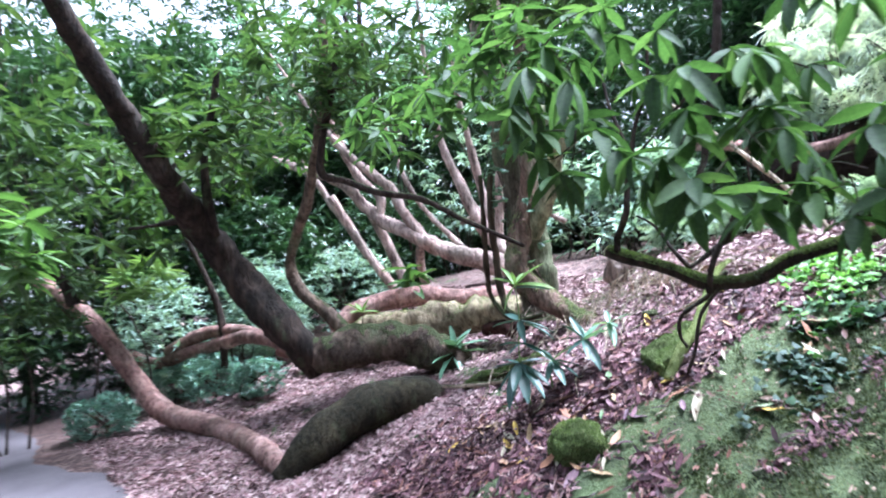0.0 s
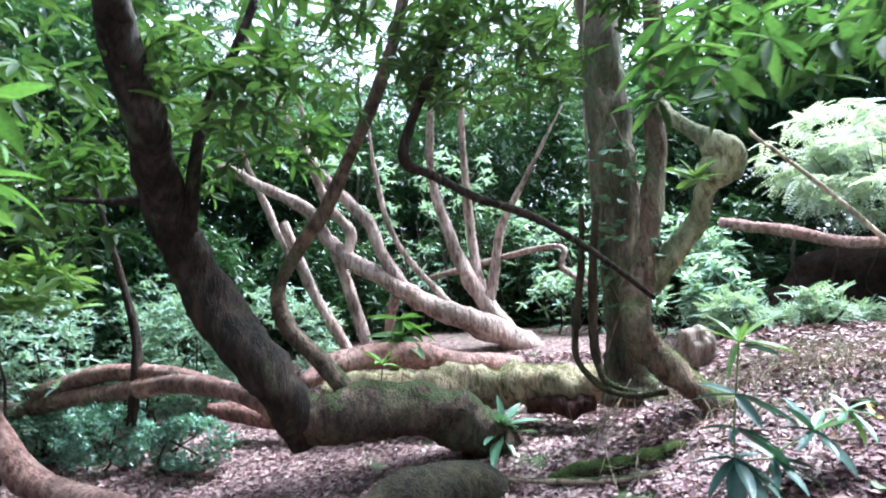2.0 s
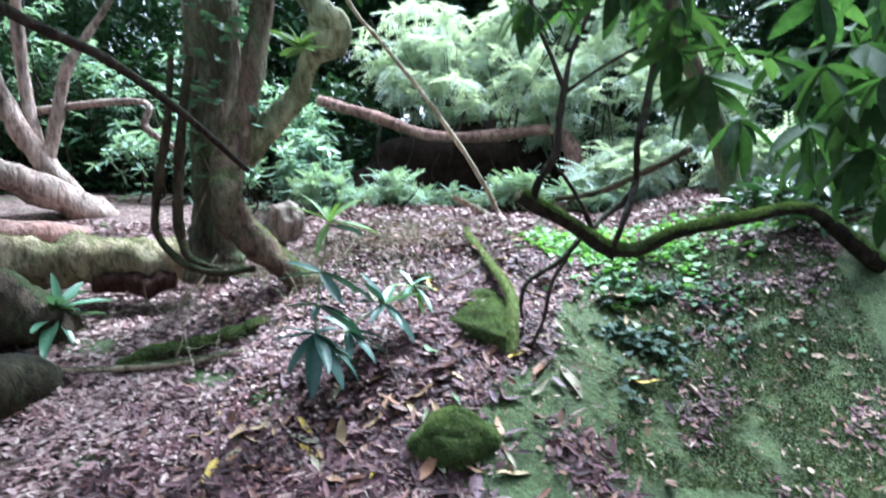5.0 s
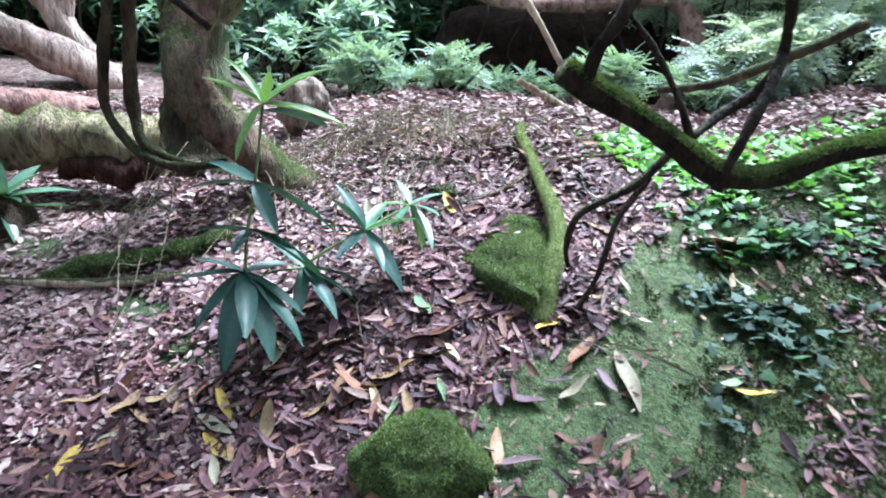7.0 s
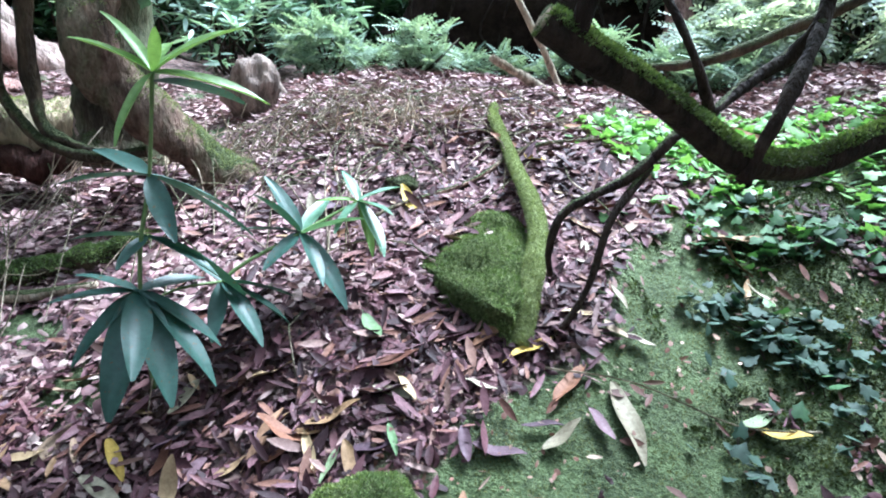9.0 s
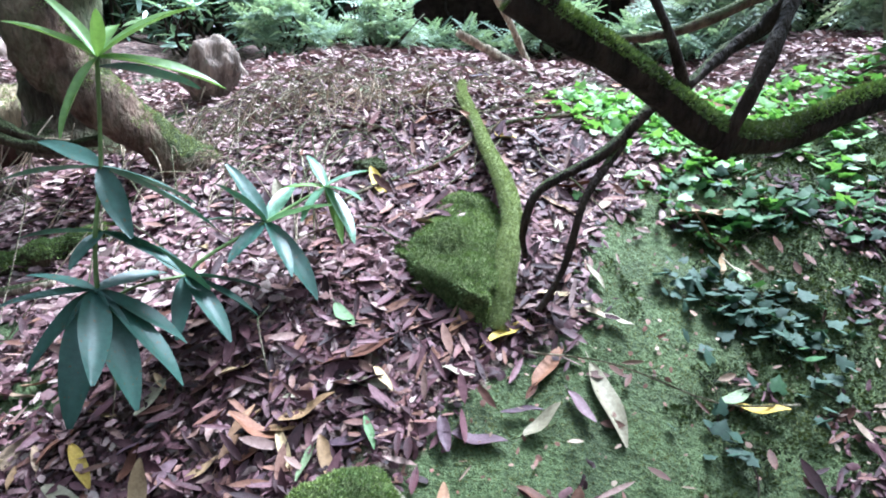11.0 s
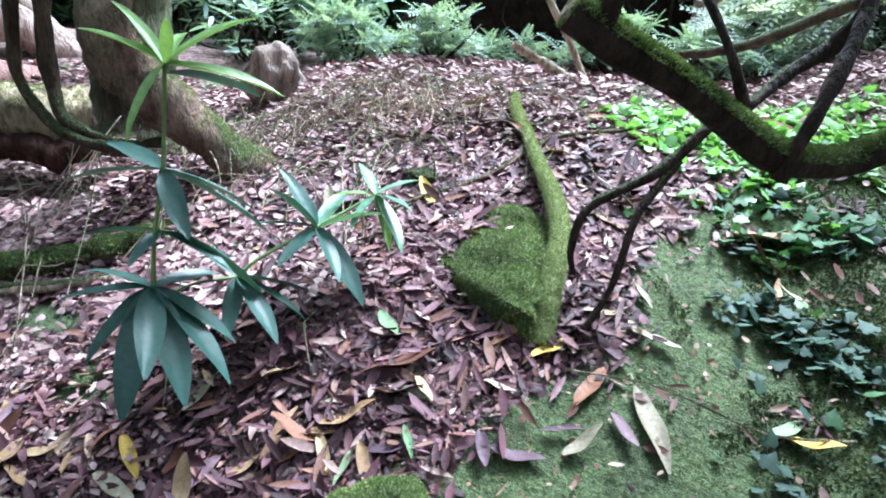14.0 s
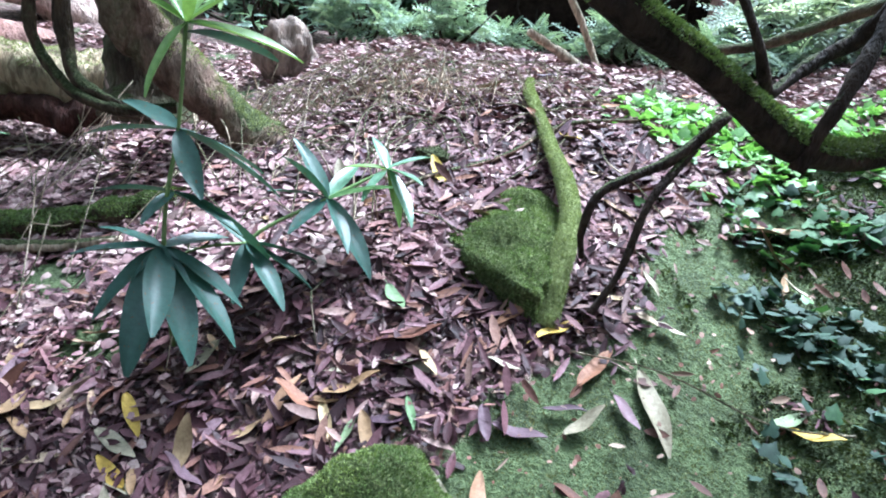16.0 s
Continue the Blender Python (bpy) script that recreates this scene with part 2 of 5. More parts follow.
LEAF_DARK = foliage("far_leaf", (0.012, 0.035, 0.014), (0.03, 0.075, 0.03), (0.07, 0.14, 0.06), 0.4, 0.25)
LEAF_IVY = foliage("ivy_leaf", (0.009, 0.03, 0.017), (0.02, 0.055, 0.032), (0.05, 0.1, 0.062), 0.7, 0.15)
LEAF_IVY_MID = foliage("mid_ivy_leaf", (0.015, 0.05, 0.02), (0.04, 0.115, 0.035), (0.08, 0.18, 0.06), 0.7, 0.2)
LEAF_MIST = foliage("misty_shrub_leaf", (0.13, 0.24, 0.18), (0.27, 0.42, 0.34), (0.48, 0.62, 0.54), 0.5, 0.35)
LEAF_IVY_BRIGHT = foliage("bright_ivy_leaf", (0.06, 0.17, 0.035), (0.14, 0.32, 0.075), (0.26, 0.48, 0.14), 0.5, 0.35)
LITTER = dead_leaf("litter_leaf", [(0.0, (0.02, 0.008, 0.01)), (0.3, (0.065, 0.026, 0.032)), (0.55, (0.125, 0.057, 0.068)), (0.72, (0.2, 0.108, 0.125)),
                                   (0.86, (0.21, 0.105, 0.07)), (1.0, (0.42, 0.32, 0.3))])
# Paler litter for crest and left; open-sky brightness is partly in its colour.
LITTER_PALE = dead_leaf("pale_pink_litter_leaf", [(0.0, (0.14, 0.07, 0.074)), (0.35, (0.34, 0.21, 0.215)), (0.7, (0.5, 0.365, 0.35)), (1.0, (0.6, 0.49, 0.44))])
LITTER_UPPER = dead_leaf("upper_bank_litter_leaf", [(0.0, (0.05, 0.024, 0.026)), (0.4, (0.17, 0.09, 0.095)), (0.75, (0.32, 0.2, 0.2)), (1.0, (0.5, 0.4, 0.36))])
LEAF_BROWN = dead_leaf("brown_fallen_leaf", [(0.0, (0.1, 0.042, 0.028)), (0.35, (0.22, 0.1, 0.06)), (0.65, (0.33, 0.18, 0.1)),
                                            (1.0, (0.42, 0.33, 0.23))], False)
LEAF_BROWN_LOOSE = dead_leaf("loose_brown_leaf", [(0.0, (0.08, 0.035, 0.025)), (0.5, (0.22, 0.115, 0.08)), (1.0, (0.42, 0.33, 0.25))])
LEAF_CREAM = dead_leaf("cream_fallen_leaf", [(0.0, (0.28, 0.25, 0.17)), (1.0, (0.42, 0.39, 0.28))], False)
LEAF_TAN = dead_leaf("tan_fallen_leaf", [(0.0, (0.26, 0.16, 0.08)), (0.5, (0.36, 0.25, 0.14)), (1.0, (0.46, 0.36, 0.2))], False)
LEAF_PURPLE = dead_leaf("purple_fallen_leaf", [(0.0, (0.06, 0.035, 0.05)), (1.0, (0.2, 0.13, 0.15))], False)
LEAF_PALE_GREEN = dead_leaf("pale_green_fallen_leaf", [(0.0, (0.12, 0.2, 0.09)), (1.0, (0.24, 0.31, 0.17))], False)
LEAF_YELLOW = dead_leaf("yellow_fallen_leaf", [(0.0, (0.5, 0.34, 0.06)), (1.0, (0.62, 0.46, 0.1))], False)
MOSS = moss_mat("moss")
MOSS_STICK_SKIN = moss_mat("yellowish_moss", [(0.25, (0.06, 0.075, 0.028)), (0.5, (0.17, 0.2, 0.085)), (0.75, (0.33, 0.37, 0.18))])
GROUND, PATH_MAT = ground_mat(), path_mat()


# ---- building helpers ----
RNG = np.random.default_rng(7)


def smooth(a):
    a = np.clip(a, 0, 1)
    return a * a * (3 - 2 * a)


def height(x, y):
    """The height of the bank over the path, for numbers or arrays."""
    x, y = np.asarray(x, float), np.asarray(y, float)
    left = smooth((-x - 0.2) / 2)
    rise = np.maximum(0, (0.5 - 0.28 * left) * (y - 0.55 + 0.25 * left))
    rise = np.where(rise < 1.15, rise, 1.15 + 0.55 * (1 - np.exp(-(rise - 1.15) / 1.1)))
    z = 0.045 * np.clip(-x, 0, 6) + rise + 0.25 * left * smooth((y - 3.1) / 1.6)
    z = z + 0.25 * np.exp(-(((x + 1.75) / 0.42) ** 2) - ((y - 2.85) / 0.38) ** 2)
    z = z - 0.13 * np.exp(-(((x + 0.68) / 0.35) ** 2) - ((y - 1.5) / 0.3) ** 2) - 0.06 * smooth((x - 0.3) / 0.6) * smooth((y - 1) / 0.5)
    z = z - 0.2 * np.exp(-(((x + 3.0) / 0.8) ** 2) - ((y - 0.9) / 0.7) ** 2)
    return z + 0.25 * smooth((x - 1.2) / 1) * smooth((y - 2) / 0.8)


def mesh_object(name, verts, faces, material, flat=False):
    me = bpy.data.meshes.new(name)
    me.from_pydata([tuple(v) for v in verts], [], [tuple(f) for f in faces])
    me.materials.append(material)
    if not flat:
        me.polygons.foreach_set("use_smooth", [True] * len(me.polygons))
    me.update()
    return new(name, me)


def put_under(ob, parent, label=""):
    if parent is not None:
        ob.parent = parent
        ob.matrix_parent_inverse = parent.matrix_world.inverted()
    return tagged(ob, label)


def part(name, bm, material, parent, label=""):
    me = bpy.data.meshes.new(name)
    bm.to_mesh(me)
    bm.free()
    me.materials.append(material)
    me.polygons.foreach_set("use_smooth", [True] * len(me.polygons))
    return put_under(new(name, me), parent, label)


def thing(name, place, label, category, group=""):
    ob = new(name)
    ob.empty_display_size = 0.1
    ob.matrix_world = Matrix.Translation(place)
    return tagged(ob, label, category, group)


def spline(points, steps):
    """Catmull-Rom through rows of x, y, z, radius."""
    p = np.array(points, float)
    p = np.vstack([2 * p[0] - p[1], p, 2 * p[-1] - p[-2]])
    rows = []
    for i in range(1, len(p) - 2):
        for s in np.linspace(0, 1, steps, endpoint=False):
            a, b, c, d = p[i - 1 : i + 3]
            rows.append(0.5 * (2 * b + (c - a) * s + (2 * a - 5 * b + 4 * c - d) * s * s + (3 * b - a - 3 * c + d) * s**3))
    rows.append(p[-2])
    rows = np.array(rows)
    rows[:, 3] = np.maximum(rows[:, 3], 0.0015)
    return rows


def tube_data(points, sides=12, steps=6, rough=0.12, lumps=3.0):
    rows = spline(points, steps)
    tangent = np.gradient(rows[:, :3], axis=0)
    tangent /= np.linalg.norm(tangent, axis=1)[:, None] + 1e-9
    side = np.cross(tangent[0], (0.3, 0.9, 0.31))
    side /= np.linalg.norm(side)
    verts, faces = [], []
    for (x, y, z, r), tan in zip(rows, tangent):
        side = side - tan * (side @ tan)
        side /= np.linalg.norm(side)
        other = np.cross(tan, side)
        for k in range(sides):
            a = 2 * math.pi * k / sides
            way = math.cos(a) * side + math.sin(a) * other
            place = np.array((x, y, z)) + r * way
            wobble = noise.noise(Vector(place) * lumps) + 0.5 * noise.noise(Vector(place) * lumps * 4)
            verts.append(place + way * r * rough * wobble * 1.6)
    n = len(rows)
    for i in range(n - 1):
        for k in range(sides):
            a, b = i * sides + k, i * sides + (k + 1) % sides
            faces.append((a, b, b + sides, a + sides))
    faces.append(tuple(range(sides - 1, -1, -1)))
    faces.append(tuple((n - 1) * sides + k for k in range(sides)))
    return verts, faces


def limb(name, points, material, parent=None, label="", sides=12, steps=6, rough=0.12, lumps=3.0):
    verts, faces = tube_data(points, sides, steps, rough, lumps)
    return put_under(mesh_object(name, verts, faces, material), parent, label)


def tubes(name, many, material, parent=None, label="", sides=5, steps=4):
    """Fibres and twigs too fine to tell apart, joined."""
    verts, faces = [], []
    for points in many:
        v, f = tube_data(points, sides, steps, 0.1)
        faces += [tuple(i + len(verts) for i in face) for face in f]
        verts += v
    return tagged(put_under(mesh_object(name, verts, faces, material), parent, label), kind="stuff")


# Leaf shapes, one metre long along +x, upper side +z: rows of places and faces.
def long_leaf(width=0.26, fold=0.05, droop=0.12, stations=(0.0, 0.22, 0.5, 0.78, 1.0)):
    shape = {0.0: 0.08, 0.22: 0.75, 0.5: 1.0, 0.78: 0.72, 1.0: 0.03}
    verts, faces = [], []
    for s in stations:
        w, z = width / 2 * shape[s], -droop * s * s
        verts += [(s, -w, z + fold * shape[s]), (s, 0, z), (s, w, z + fold * shape[s])]
    for i in range(len(stations) - 1):
        a = 3 * i
        faces += [(a, a + 3, a + 4, a + 1), (a + 1, a + 4, a + 5, a + 2)]
    return np.array(verts), faces


def small_leaf(width=0.4, fold=0.06):
    return np.array([(0, 0, 0), (0.5, -width / 2, fold), (1, 0, -0.05), (0.5, width / 2, fold)]), [(0, 1, 2), (0, 2, 3)]


def ivy_leaf():
    rim = [(0.0, 0.0), (-0.12, 0.3), (0.12, 0.52), (0.4, 0.36), (0.55, 0.46), (0.68, 0.22), (1.0, 0.0)]
    rim += [(x, -y) for x, y in rim[-2:0:-1]]
    verts = [(0.35, 0, 0.06)] + [(x, y, 0.05 * math.cos(9 * y)) for x, y in rim]
    n = len(rim)
    return np.array(verts), [(0, 1 + i, 1 + (i + 1) % n) for i in range(n)]


def frond(pairs=8):
    """A feathery spray: leaflets in pairs along a drooping rib."""
    verts, faces = [], []
    for i in range(pairs):
        s = (i + 0.6) / (pairs + 0.4)
        z, l = -0.25 * s * s, 0.26 * (1 - 0.7 * s) + 0.04
        for side in (-1, 1):
            n = len(verts)
            verts += [(s, 0, z), (s - 0.01, side * l * 0.5, z + 0.012), (s + 0.1, side * l, z - 0.03), (s + 0.09, side * l * 0.45, z + 0.01)]
            faces.append((n, n + 1, n + 2, n + 3) if side < 0 else (n + 3, n + 2, n + 1, n))
    return np.array(verts), faces


def blade(width=0.26, fold=0.04, droop=0.16, stations=11):
    """A smooth lance-shaped leaf with a creased midrib and slightly wavy margins."""
    verts, faces = [], []
    for i in range(stations):
        s = i / (stations - 1)
        w = 0.5 * width * (math.sin(math.pi * min(1, s * 0.96 + 0.02) ** 0.85) ** 0.75 + 0.02)
        for k, across in enumerate((-1, -0.5, 0, 0.5, 1)):
            lift = fold * (abs(across) ** 1.4) * w / (0.5 * width) + 0.008 * math.sin(9 * s + 2 * k) * abs(across)
            verts.append((s, across * w, lift - droop * s * s))
    for i in range(stations - 1):
        for k in range(4):
            a = 5 * i + k
            faces.append((a, a + 5, a + 6, a + 1))
    return np.array(verts), faces


def ragged(seed):
    """A torn piece of dry leaf."""
    g = np.random.default_rng(seed)
    n = 7
    rim = [(0.5 + 0.5 * math.cos(2 * math.pi * k / n) * g.uniform(0.6, 1.1), 0.2 * math.sin(2 * math.pi * k / n) * g.uniform(0.5, 1.25), g.normal(0, 0.05)) for k in range(n)]
    return np.array([(0.5, 0, 0.04)] + rim), [(0, 1 + k, 1 + (k + 1) % n) for k in range(n)]


LONG, PLAIN, IVY, FROND = long_leaf(), small_leaf(), ivy_leaf(), frond()
CURLED = long_leaf(0.27, 0.05, -0.1)
SLIM, YOUNG = blade(0.27, 0.045, 0.14), blade(0.2, 0.05, 0.2)


def turn_rows(yaw, pitch, roll):
    """Turns for arrays of angles: x axis out along yaw, lifted by pitch, rolled about itself."""
    cy, sy, cp, sp, cr, sr = np.cos(yaw), np.sin(yaw), np.cos(pitch), np.sin(pitch), np.cos(roll), np.sin(roll)
    ahead = np.stack([cy * cp, sy * cp, sp], -1)
    side = np.stack([-sy, cy, 0 * cy], -1)
    up = np.cross(ahead, side)
    return np.stack([ahead, side * cr[:, None] + up * sr[:, None], up * cr[:, None] - side * sr[:, None]], 1)


def leaves(name, shape, places, sizes, yaw, pitch, roll, material, parent=None, label="", widths=None):
    """Many leaves of one shape as one mesh."""
    verts, faces = shape
    turns = turn_rows(yaw, pitch, roll)
    local = verts[None] * np.asarray(sizes)[:, None, None]
    if widths is not None:
        local = local * np.stack([np.ones_like(widths), widths, np.ones_like(widths)], -1)[:, None]
    made = np.einsum("nvk,nkd->nvd", local, turns) + np.asarray(places)[:, None]
    n, k = len(places), len(verts)
    me = bpy.data.meshes.new(name)
    flat = np.concatenate([np.array(f) for f in faces])
    lens = np.array([len(f) for f in faces])
    loops = (flat[None] + k * np.arange(n)[:, None]).ravel()
    totals = np.tile(lens, n)
    me.vertices.add(n * k)
    me.vertices.foreach_set("co", made.ravel())
    me.loops.add(len(loops))
    me.loops.foreach_set("vertex_index", loops.astype(np.int32))
    me.polygons.add(len(totals))
    me.polygons.foreach_set("loop_start", np.concatenate([[0], np.cumsum(totals)[:-1]]).astype(np.int32))
    me.polygons.foreach_set("use_smooth", np.ones(len(totals), bool))
    me.materials.append(material)
    me.update(calc_edges=True)
    return put_under(new(name, me), parent, label)


def whorls(centres, size, per=7, lift=0.1, spread=0.35, jitter=0.25, rng=RNG):
    """Places, sizes and turns of leaves that stand in stars round each centre."""
    n = len(centres)
    yaw = rng.uniform(0, 6.28, n)[:, None] + np.arange(per)[None] * 6.283 / per + rng.normal(0, jitter, (n, per))
    pitch = lift + rng.normal(0, spread, (n, per))
    roll = rng.normal(0, 0.35, (n, per))
    sizes = size * rng.uniform(0.65, 1.15, (n, per))
    return np.repeat(centres, per, 0), sizes.ravel(), yaw.ravel(), pitch.ravel(), roll.ravel()


def cloud(blobs, per_blob, rng=RNG, shell=0.45, gap=-0.16):
    """Random places in ellipsoids (x, y, z, rx, ry, rz), thicker towards the outside, clumped and with gaps."""
    rows = []
    for x, y, z, rx, ry, rz in blobs:
        ways = rng.normal(size=(per_blob, 3))
        ways /= np.linalg.norm(ways, axis=1)[:, None]
        far = rng.uniform(shell, 1, per_blob)[:, None] ** 0.6
        p = np.array((x, y, z)) + ways * far * np.array((rx, ry, rz))
        keep = [noise.noise(Vector(q) * 2.1) + 0.35 * noise.noise(Vector(q) * 5) > gap or per_blob < 40 for q in p]
        rows.append(p[np.array(keep)])
    return np.concatenate(rows)


def crown(name, blobs, per_blob, size, material, parent=None, label="", per=7, shape=LONG, lift=-0.1, spread=0.4, twigs=None, rng=RNG, floor=True, gap=-0.16):
    centres = cloud(blobs, per_blob, rng, 0.45, gap)
    if floor:
        centres = centres[centres[:, 2] > height(centres[:, 0], centres[:, 1]) + 0.03]
    places, sizes, yaw, pitch, roll = whorls(centres, size, per, lift, spread, rng=rng)
    ob = leaves(name, shape, places, sizes, yaw, pitch, roll, material, parent, label)
    if twigs:
        mids = np.array([b[:3] for b in blobs])
        many = []
        for c in centres[::2]:
            m = mids[np.argmin(((mids - c) ** 2).sum(1))]
            end = c + (m - c) * 0.55 + rng.normal(0, 0.05, 3)
            many.append([(*c, 0.0025), (*(c * 0.6 + end * 0.4 + rng.normal(0, 0.03, 3)), 0.0035), (*end, 0.005)])
        tubes("twig", many, BARK_TWIG, parent, sides=4, steps=3)
    return ob


# ---- ground ----
def axis(fine_from, fine_to, step, reach):
    mid = list(np.arange(fine_from, fine_to, step))
    out, gap = [], step
    while not out or out[-1] < reach:
        gap *= 1.35
        out.append((out[-1] if out else 0) + gap)
    return np.array([fine_from - o for o in out[::-1]] + mid + [mid[-1] + o for o in out])


def mossy(x, y):
    """How mossy the bank is, 0 to 1: the open slope under the cut branch, its top, and scattered patches."""
    x, y = np.atleast_1d(np.asarray(x, float)), np.atleast_1d(np.asarray(y, float))
    patch = np.array([noise.noise(Vector((a * 2.6, b * 2.6, 9))) + 0.5 * noise.noise(Vector((a * 7, b * 7, 4))) if abs(a) < 12 and abs(b) < 12 else 0
                      for a, b in zip(x, y)])
    slope = smooth((x - 0.0 - 0.55 * (y - 1.75)) / 0.2) * smooth((3.6 - y) / 0.5)
    crest = smooth((x + 0.1) / 0.5) * np.exp(-(((y - 4.1) / 0.35) ** 2)) * 0.45
    spots = 0.75 * np.exp(-(((x - 0.62) / 0.2) ** 2) - ((y - 2.35) / 0.38) ** 2) + 0.7 * np.exp(-(((x + 1.5) / 0.2) ** 2) - ((y - 1.97) / 0.13) ** 2) + 0.8 * np.exp(-(((x + 1.15) / 0.22) ** 2) - ((y - 1.72) / 0.14) ** 2) + 0.7 * np.exp(-(((x + 0.1) / 0.16) ** 2) - ((y - 1.45) / 0.2) ** 2)
    low = 0.35 * smooth((x - 0.4) / 0.25) * smooth((2.75 - y) / 0.4)
    return np.clip(0.7 * slope + low + crest + spots + 0.95 * patch, 0, 1) * smooth((y - 0.3) / 0.5)


def build_ground():
    xs, ys = axis(-6.5, 3.6, 0.06, 400), axis(-2.4, 6.0, 0.06, 400)
    gx, gy = np.meshgrid(xs, ys)
    z = height(gx, gy)
    bank = smooth((gy - 0.5) / 0.6)
    rough = np.array([noise.noise(Vector((x * 1.7, y * 1.7, 0))) * 0.045 + noise.noise(Vector((x * 6, y * 6, 3))) * 0.022
                      if abs(x) < 12 and abs(y) < 12 else 0 for x, y in zip(gx.ravel(), gy.ravel())]).reshape(gx.shape)
    z = z + rough * (0.15 + 0.85 * bank)
    verts = np.stack([gx, gy, z], -1).reshape(-1, 3)
    w = len(xs)
    faces = [(j * w + i, j * w + i + 1, (j + 1) * w + i + 1, (j + 1) * w + i) for j in range(len(ys) - 1) for i in range(w - 1)]
    ob = mesh_object("ground", verts, faces, GROUND)
    ob.data.attributes.new("moss", "FLOAT", "POINT").data.foreach_set("value", mossy(verts[:, 0], verts[:, 1]))
    return tagged(ob, "sloping woodland bank of brown leaf mould and moss", "ground", kind="structure")


build_ground()


def surface(x, y):
    """The ground's height with its unevenness."""
    x, y = np.atleast_1d(np.asarray(x, float)), np.atleast_1d(np.asarray(y, float))
    rough = np.array([noise.noise(Vector((a * 1.7, b * 1.7, 0))) * 0.045 + noise.noise(Vector((a * 6, b * 6, 3))) * 0.022 for a, b in zip(x, y)])
    return height(x, y) + rough * (0.15 + 0.85 * smooth((y - 0.5) / 0.6))


def build_path():
    xs = np.arange(-12, 12.01, 0.12)
    rows = np.linspace(0, 1, 15)
    verts, faces = [], []
    for x in xs:
        top = -0.48 + 0.1 * math.sin(1.3 * x) + 0.09 * noise.noise(Vector((x * 2.2, 0, 5))) - 0.35 * smooth((-x - 4.5) / 2)
        for s in rows:
            y = -2.9 + (top + 2.9) * s
            verts.append((x, y, float(surface(x, y)[0]) + 0.012 - 0.02 * (s in (0, 1))))
    n = len(rows)
    for i in range(len(xs) - 1):
        for j in range(n - 1):
            a = i * n + j
            faces.append((a, a + n, a + n + 1, a + 1))
    return tagged(mesh_object("path", verts, faces, PATH_MAT), "grey trodden gravel footpath below the bank", "path", kind="structure")


build_path()

# ---- limbs, as rows of x, y, z, radius ----
LEAN_TRUNK = [(-3.17, -0.56, 4.12, 0.093), (-3.54, -0.26, 3.72, 0.111), (-3.80, -0.06, 3.53, 0.126), (-3.97, 0.19, 3.12, 0.138), 
    (-4.40, 0.58, 2.67, 0.159), (-4.58, 0.95, 2.18, 0.176), (-4.43, 1.14, 1.76, 0.196), (-4.09, 1.27, 1.38, 0.188), 
    (-4.01, 1.47, 1.04, 0.172), (-4.01, 1.57, 0.78, 0.098)]
LEAN_LOG = [(-4.07, 1.47, 1.04, 0.168), (-3.88, 1.63, 0.97, 0.200), (-3.66, 1.82, 1.02, 0.196), (-3.42, 2.14, 1.04, 0.215), 
    (-3.12, 2.40, 0.92, 0.217), (-2.97, 2.65, 0.72, 0.203), (-2.88, 2.75, 0.50, 0.181), (-2.81, 2.75, 0.29, 0.157)]
LEAN_LOW = [(-4.13, 1.44, 1.04, 0.086), (-4.46, 1.38, 1.16, 0.081), (-5.02, 1.38, 1.25, 0.078), (-5.75, 1.39, 1.28, 0.101), 
    (-6.44, 1.28, 1.21, 0.096), (-7.18, 1.05, 1.14, 0.091), (-7.95, 0.79, 1.04, 0.093), (-8.99, 0.48, 1.32, 0.113)]
LEAN_STRAND = [(-4.96, 1.44, 1.24, 0.060), (-5.63, 1.42, 1.35, 0.074), (-6.29, 1.35, 1.39, 0.083), (-6.87, 1.19, 1.37, 0.090), 
    (-7.56, 0.92, 1.19, 0.092)]
LEAN_FORK = [(-4.37, 0.56, 2.67, 0.076), (-4.67, 0.29, 2.66, 0.024), (-4.82, 0.02, 2.66, 0.020)]
LEAN_BOUGH = [(-4.37, 0.78, 2.46, 0.055), (-4.15, 0.68, 2.93, 0.046), (-3.96, 0.66, 3.31, 0.041), (-3.68, 0.71, 3.69, 0.037), 
    (-3.50, 0.74, 4.00, 0.033)]
SAPLING = [(-6.21, 1.27, 0.89, 0.050), (-6.21, 1.31, 1.49, 0.051), (-6.22, 1.27, 1.84, 0.043), (-6.25, 1.13, 2.35, 0.038), 
    (-6.26, 0.98, 2.79, 0.030), (-6.24, 0.85, 3.22, 0.025)]
BENT_STEM = [(-3.93, 2.00, 1.12, 0.088), (-4.14, 1.86, 1.44, 0.081), (-4.34, 1.68, 1.72, 0.077), (-4.36, 1.59, 2.04, 0.061), 
    (-4.10, 1.61, 2.38, 0.060), (-3.80, 1.64, 2.66, 0.056), (-3.49, 1.65, 3.09, 0.054), (-3.23, 1.64, 3.42, 0.053), 
    (-2.96, 1.61, 3.86, 0.048), (-2.80, 1.61, 4.32, 0.045)]
MAIN_STEM = [(-1.86, 2.88, 4.91, 0.150), (-1.88, 2.92, 4.08, 0.160), (-1.89, 2.96, 3.16, 0.172), (-1.91, 3.04, 2.26, 0.180),
    (-1.94, 3.12, 1.64, 0.175), (-1.95, 3.12, 1.20, 0.185), (-1.94, 3.08, 1.00, 0.215)]
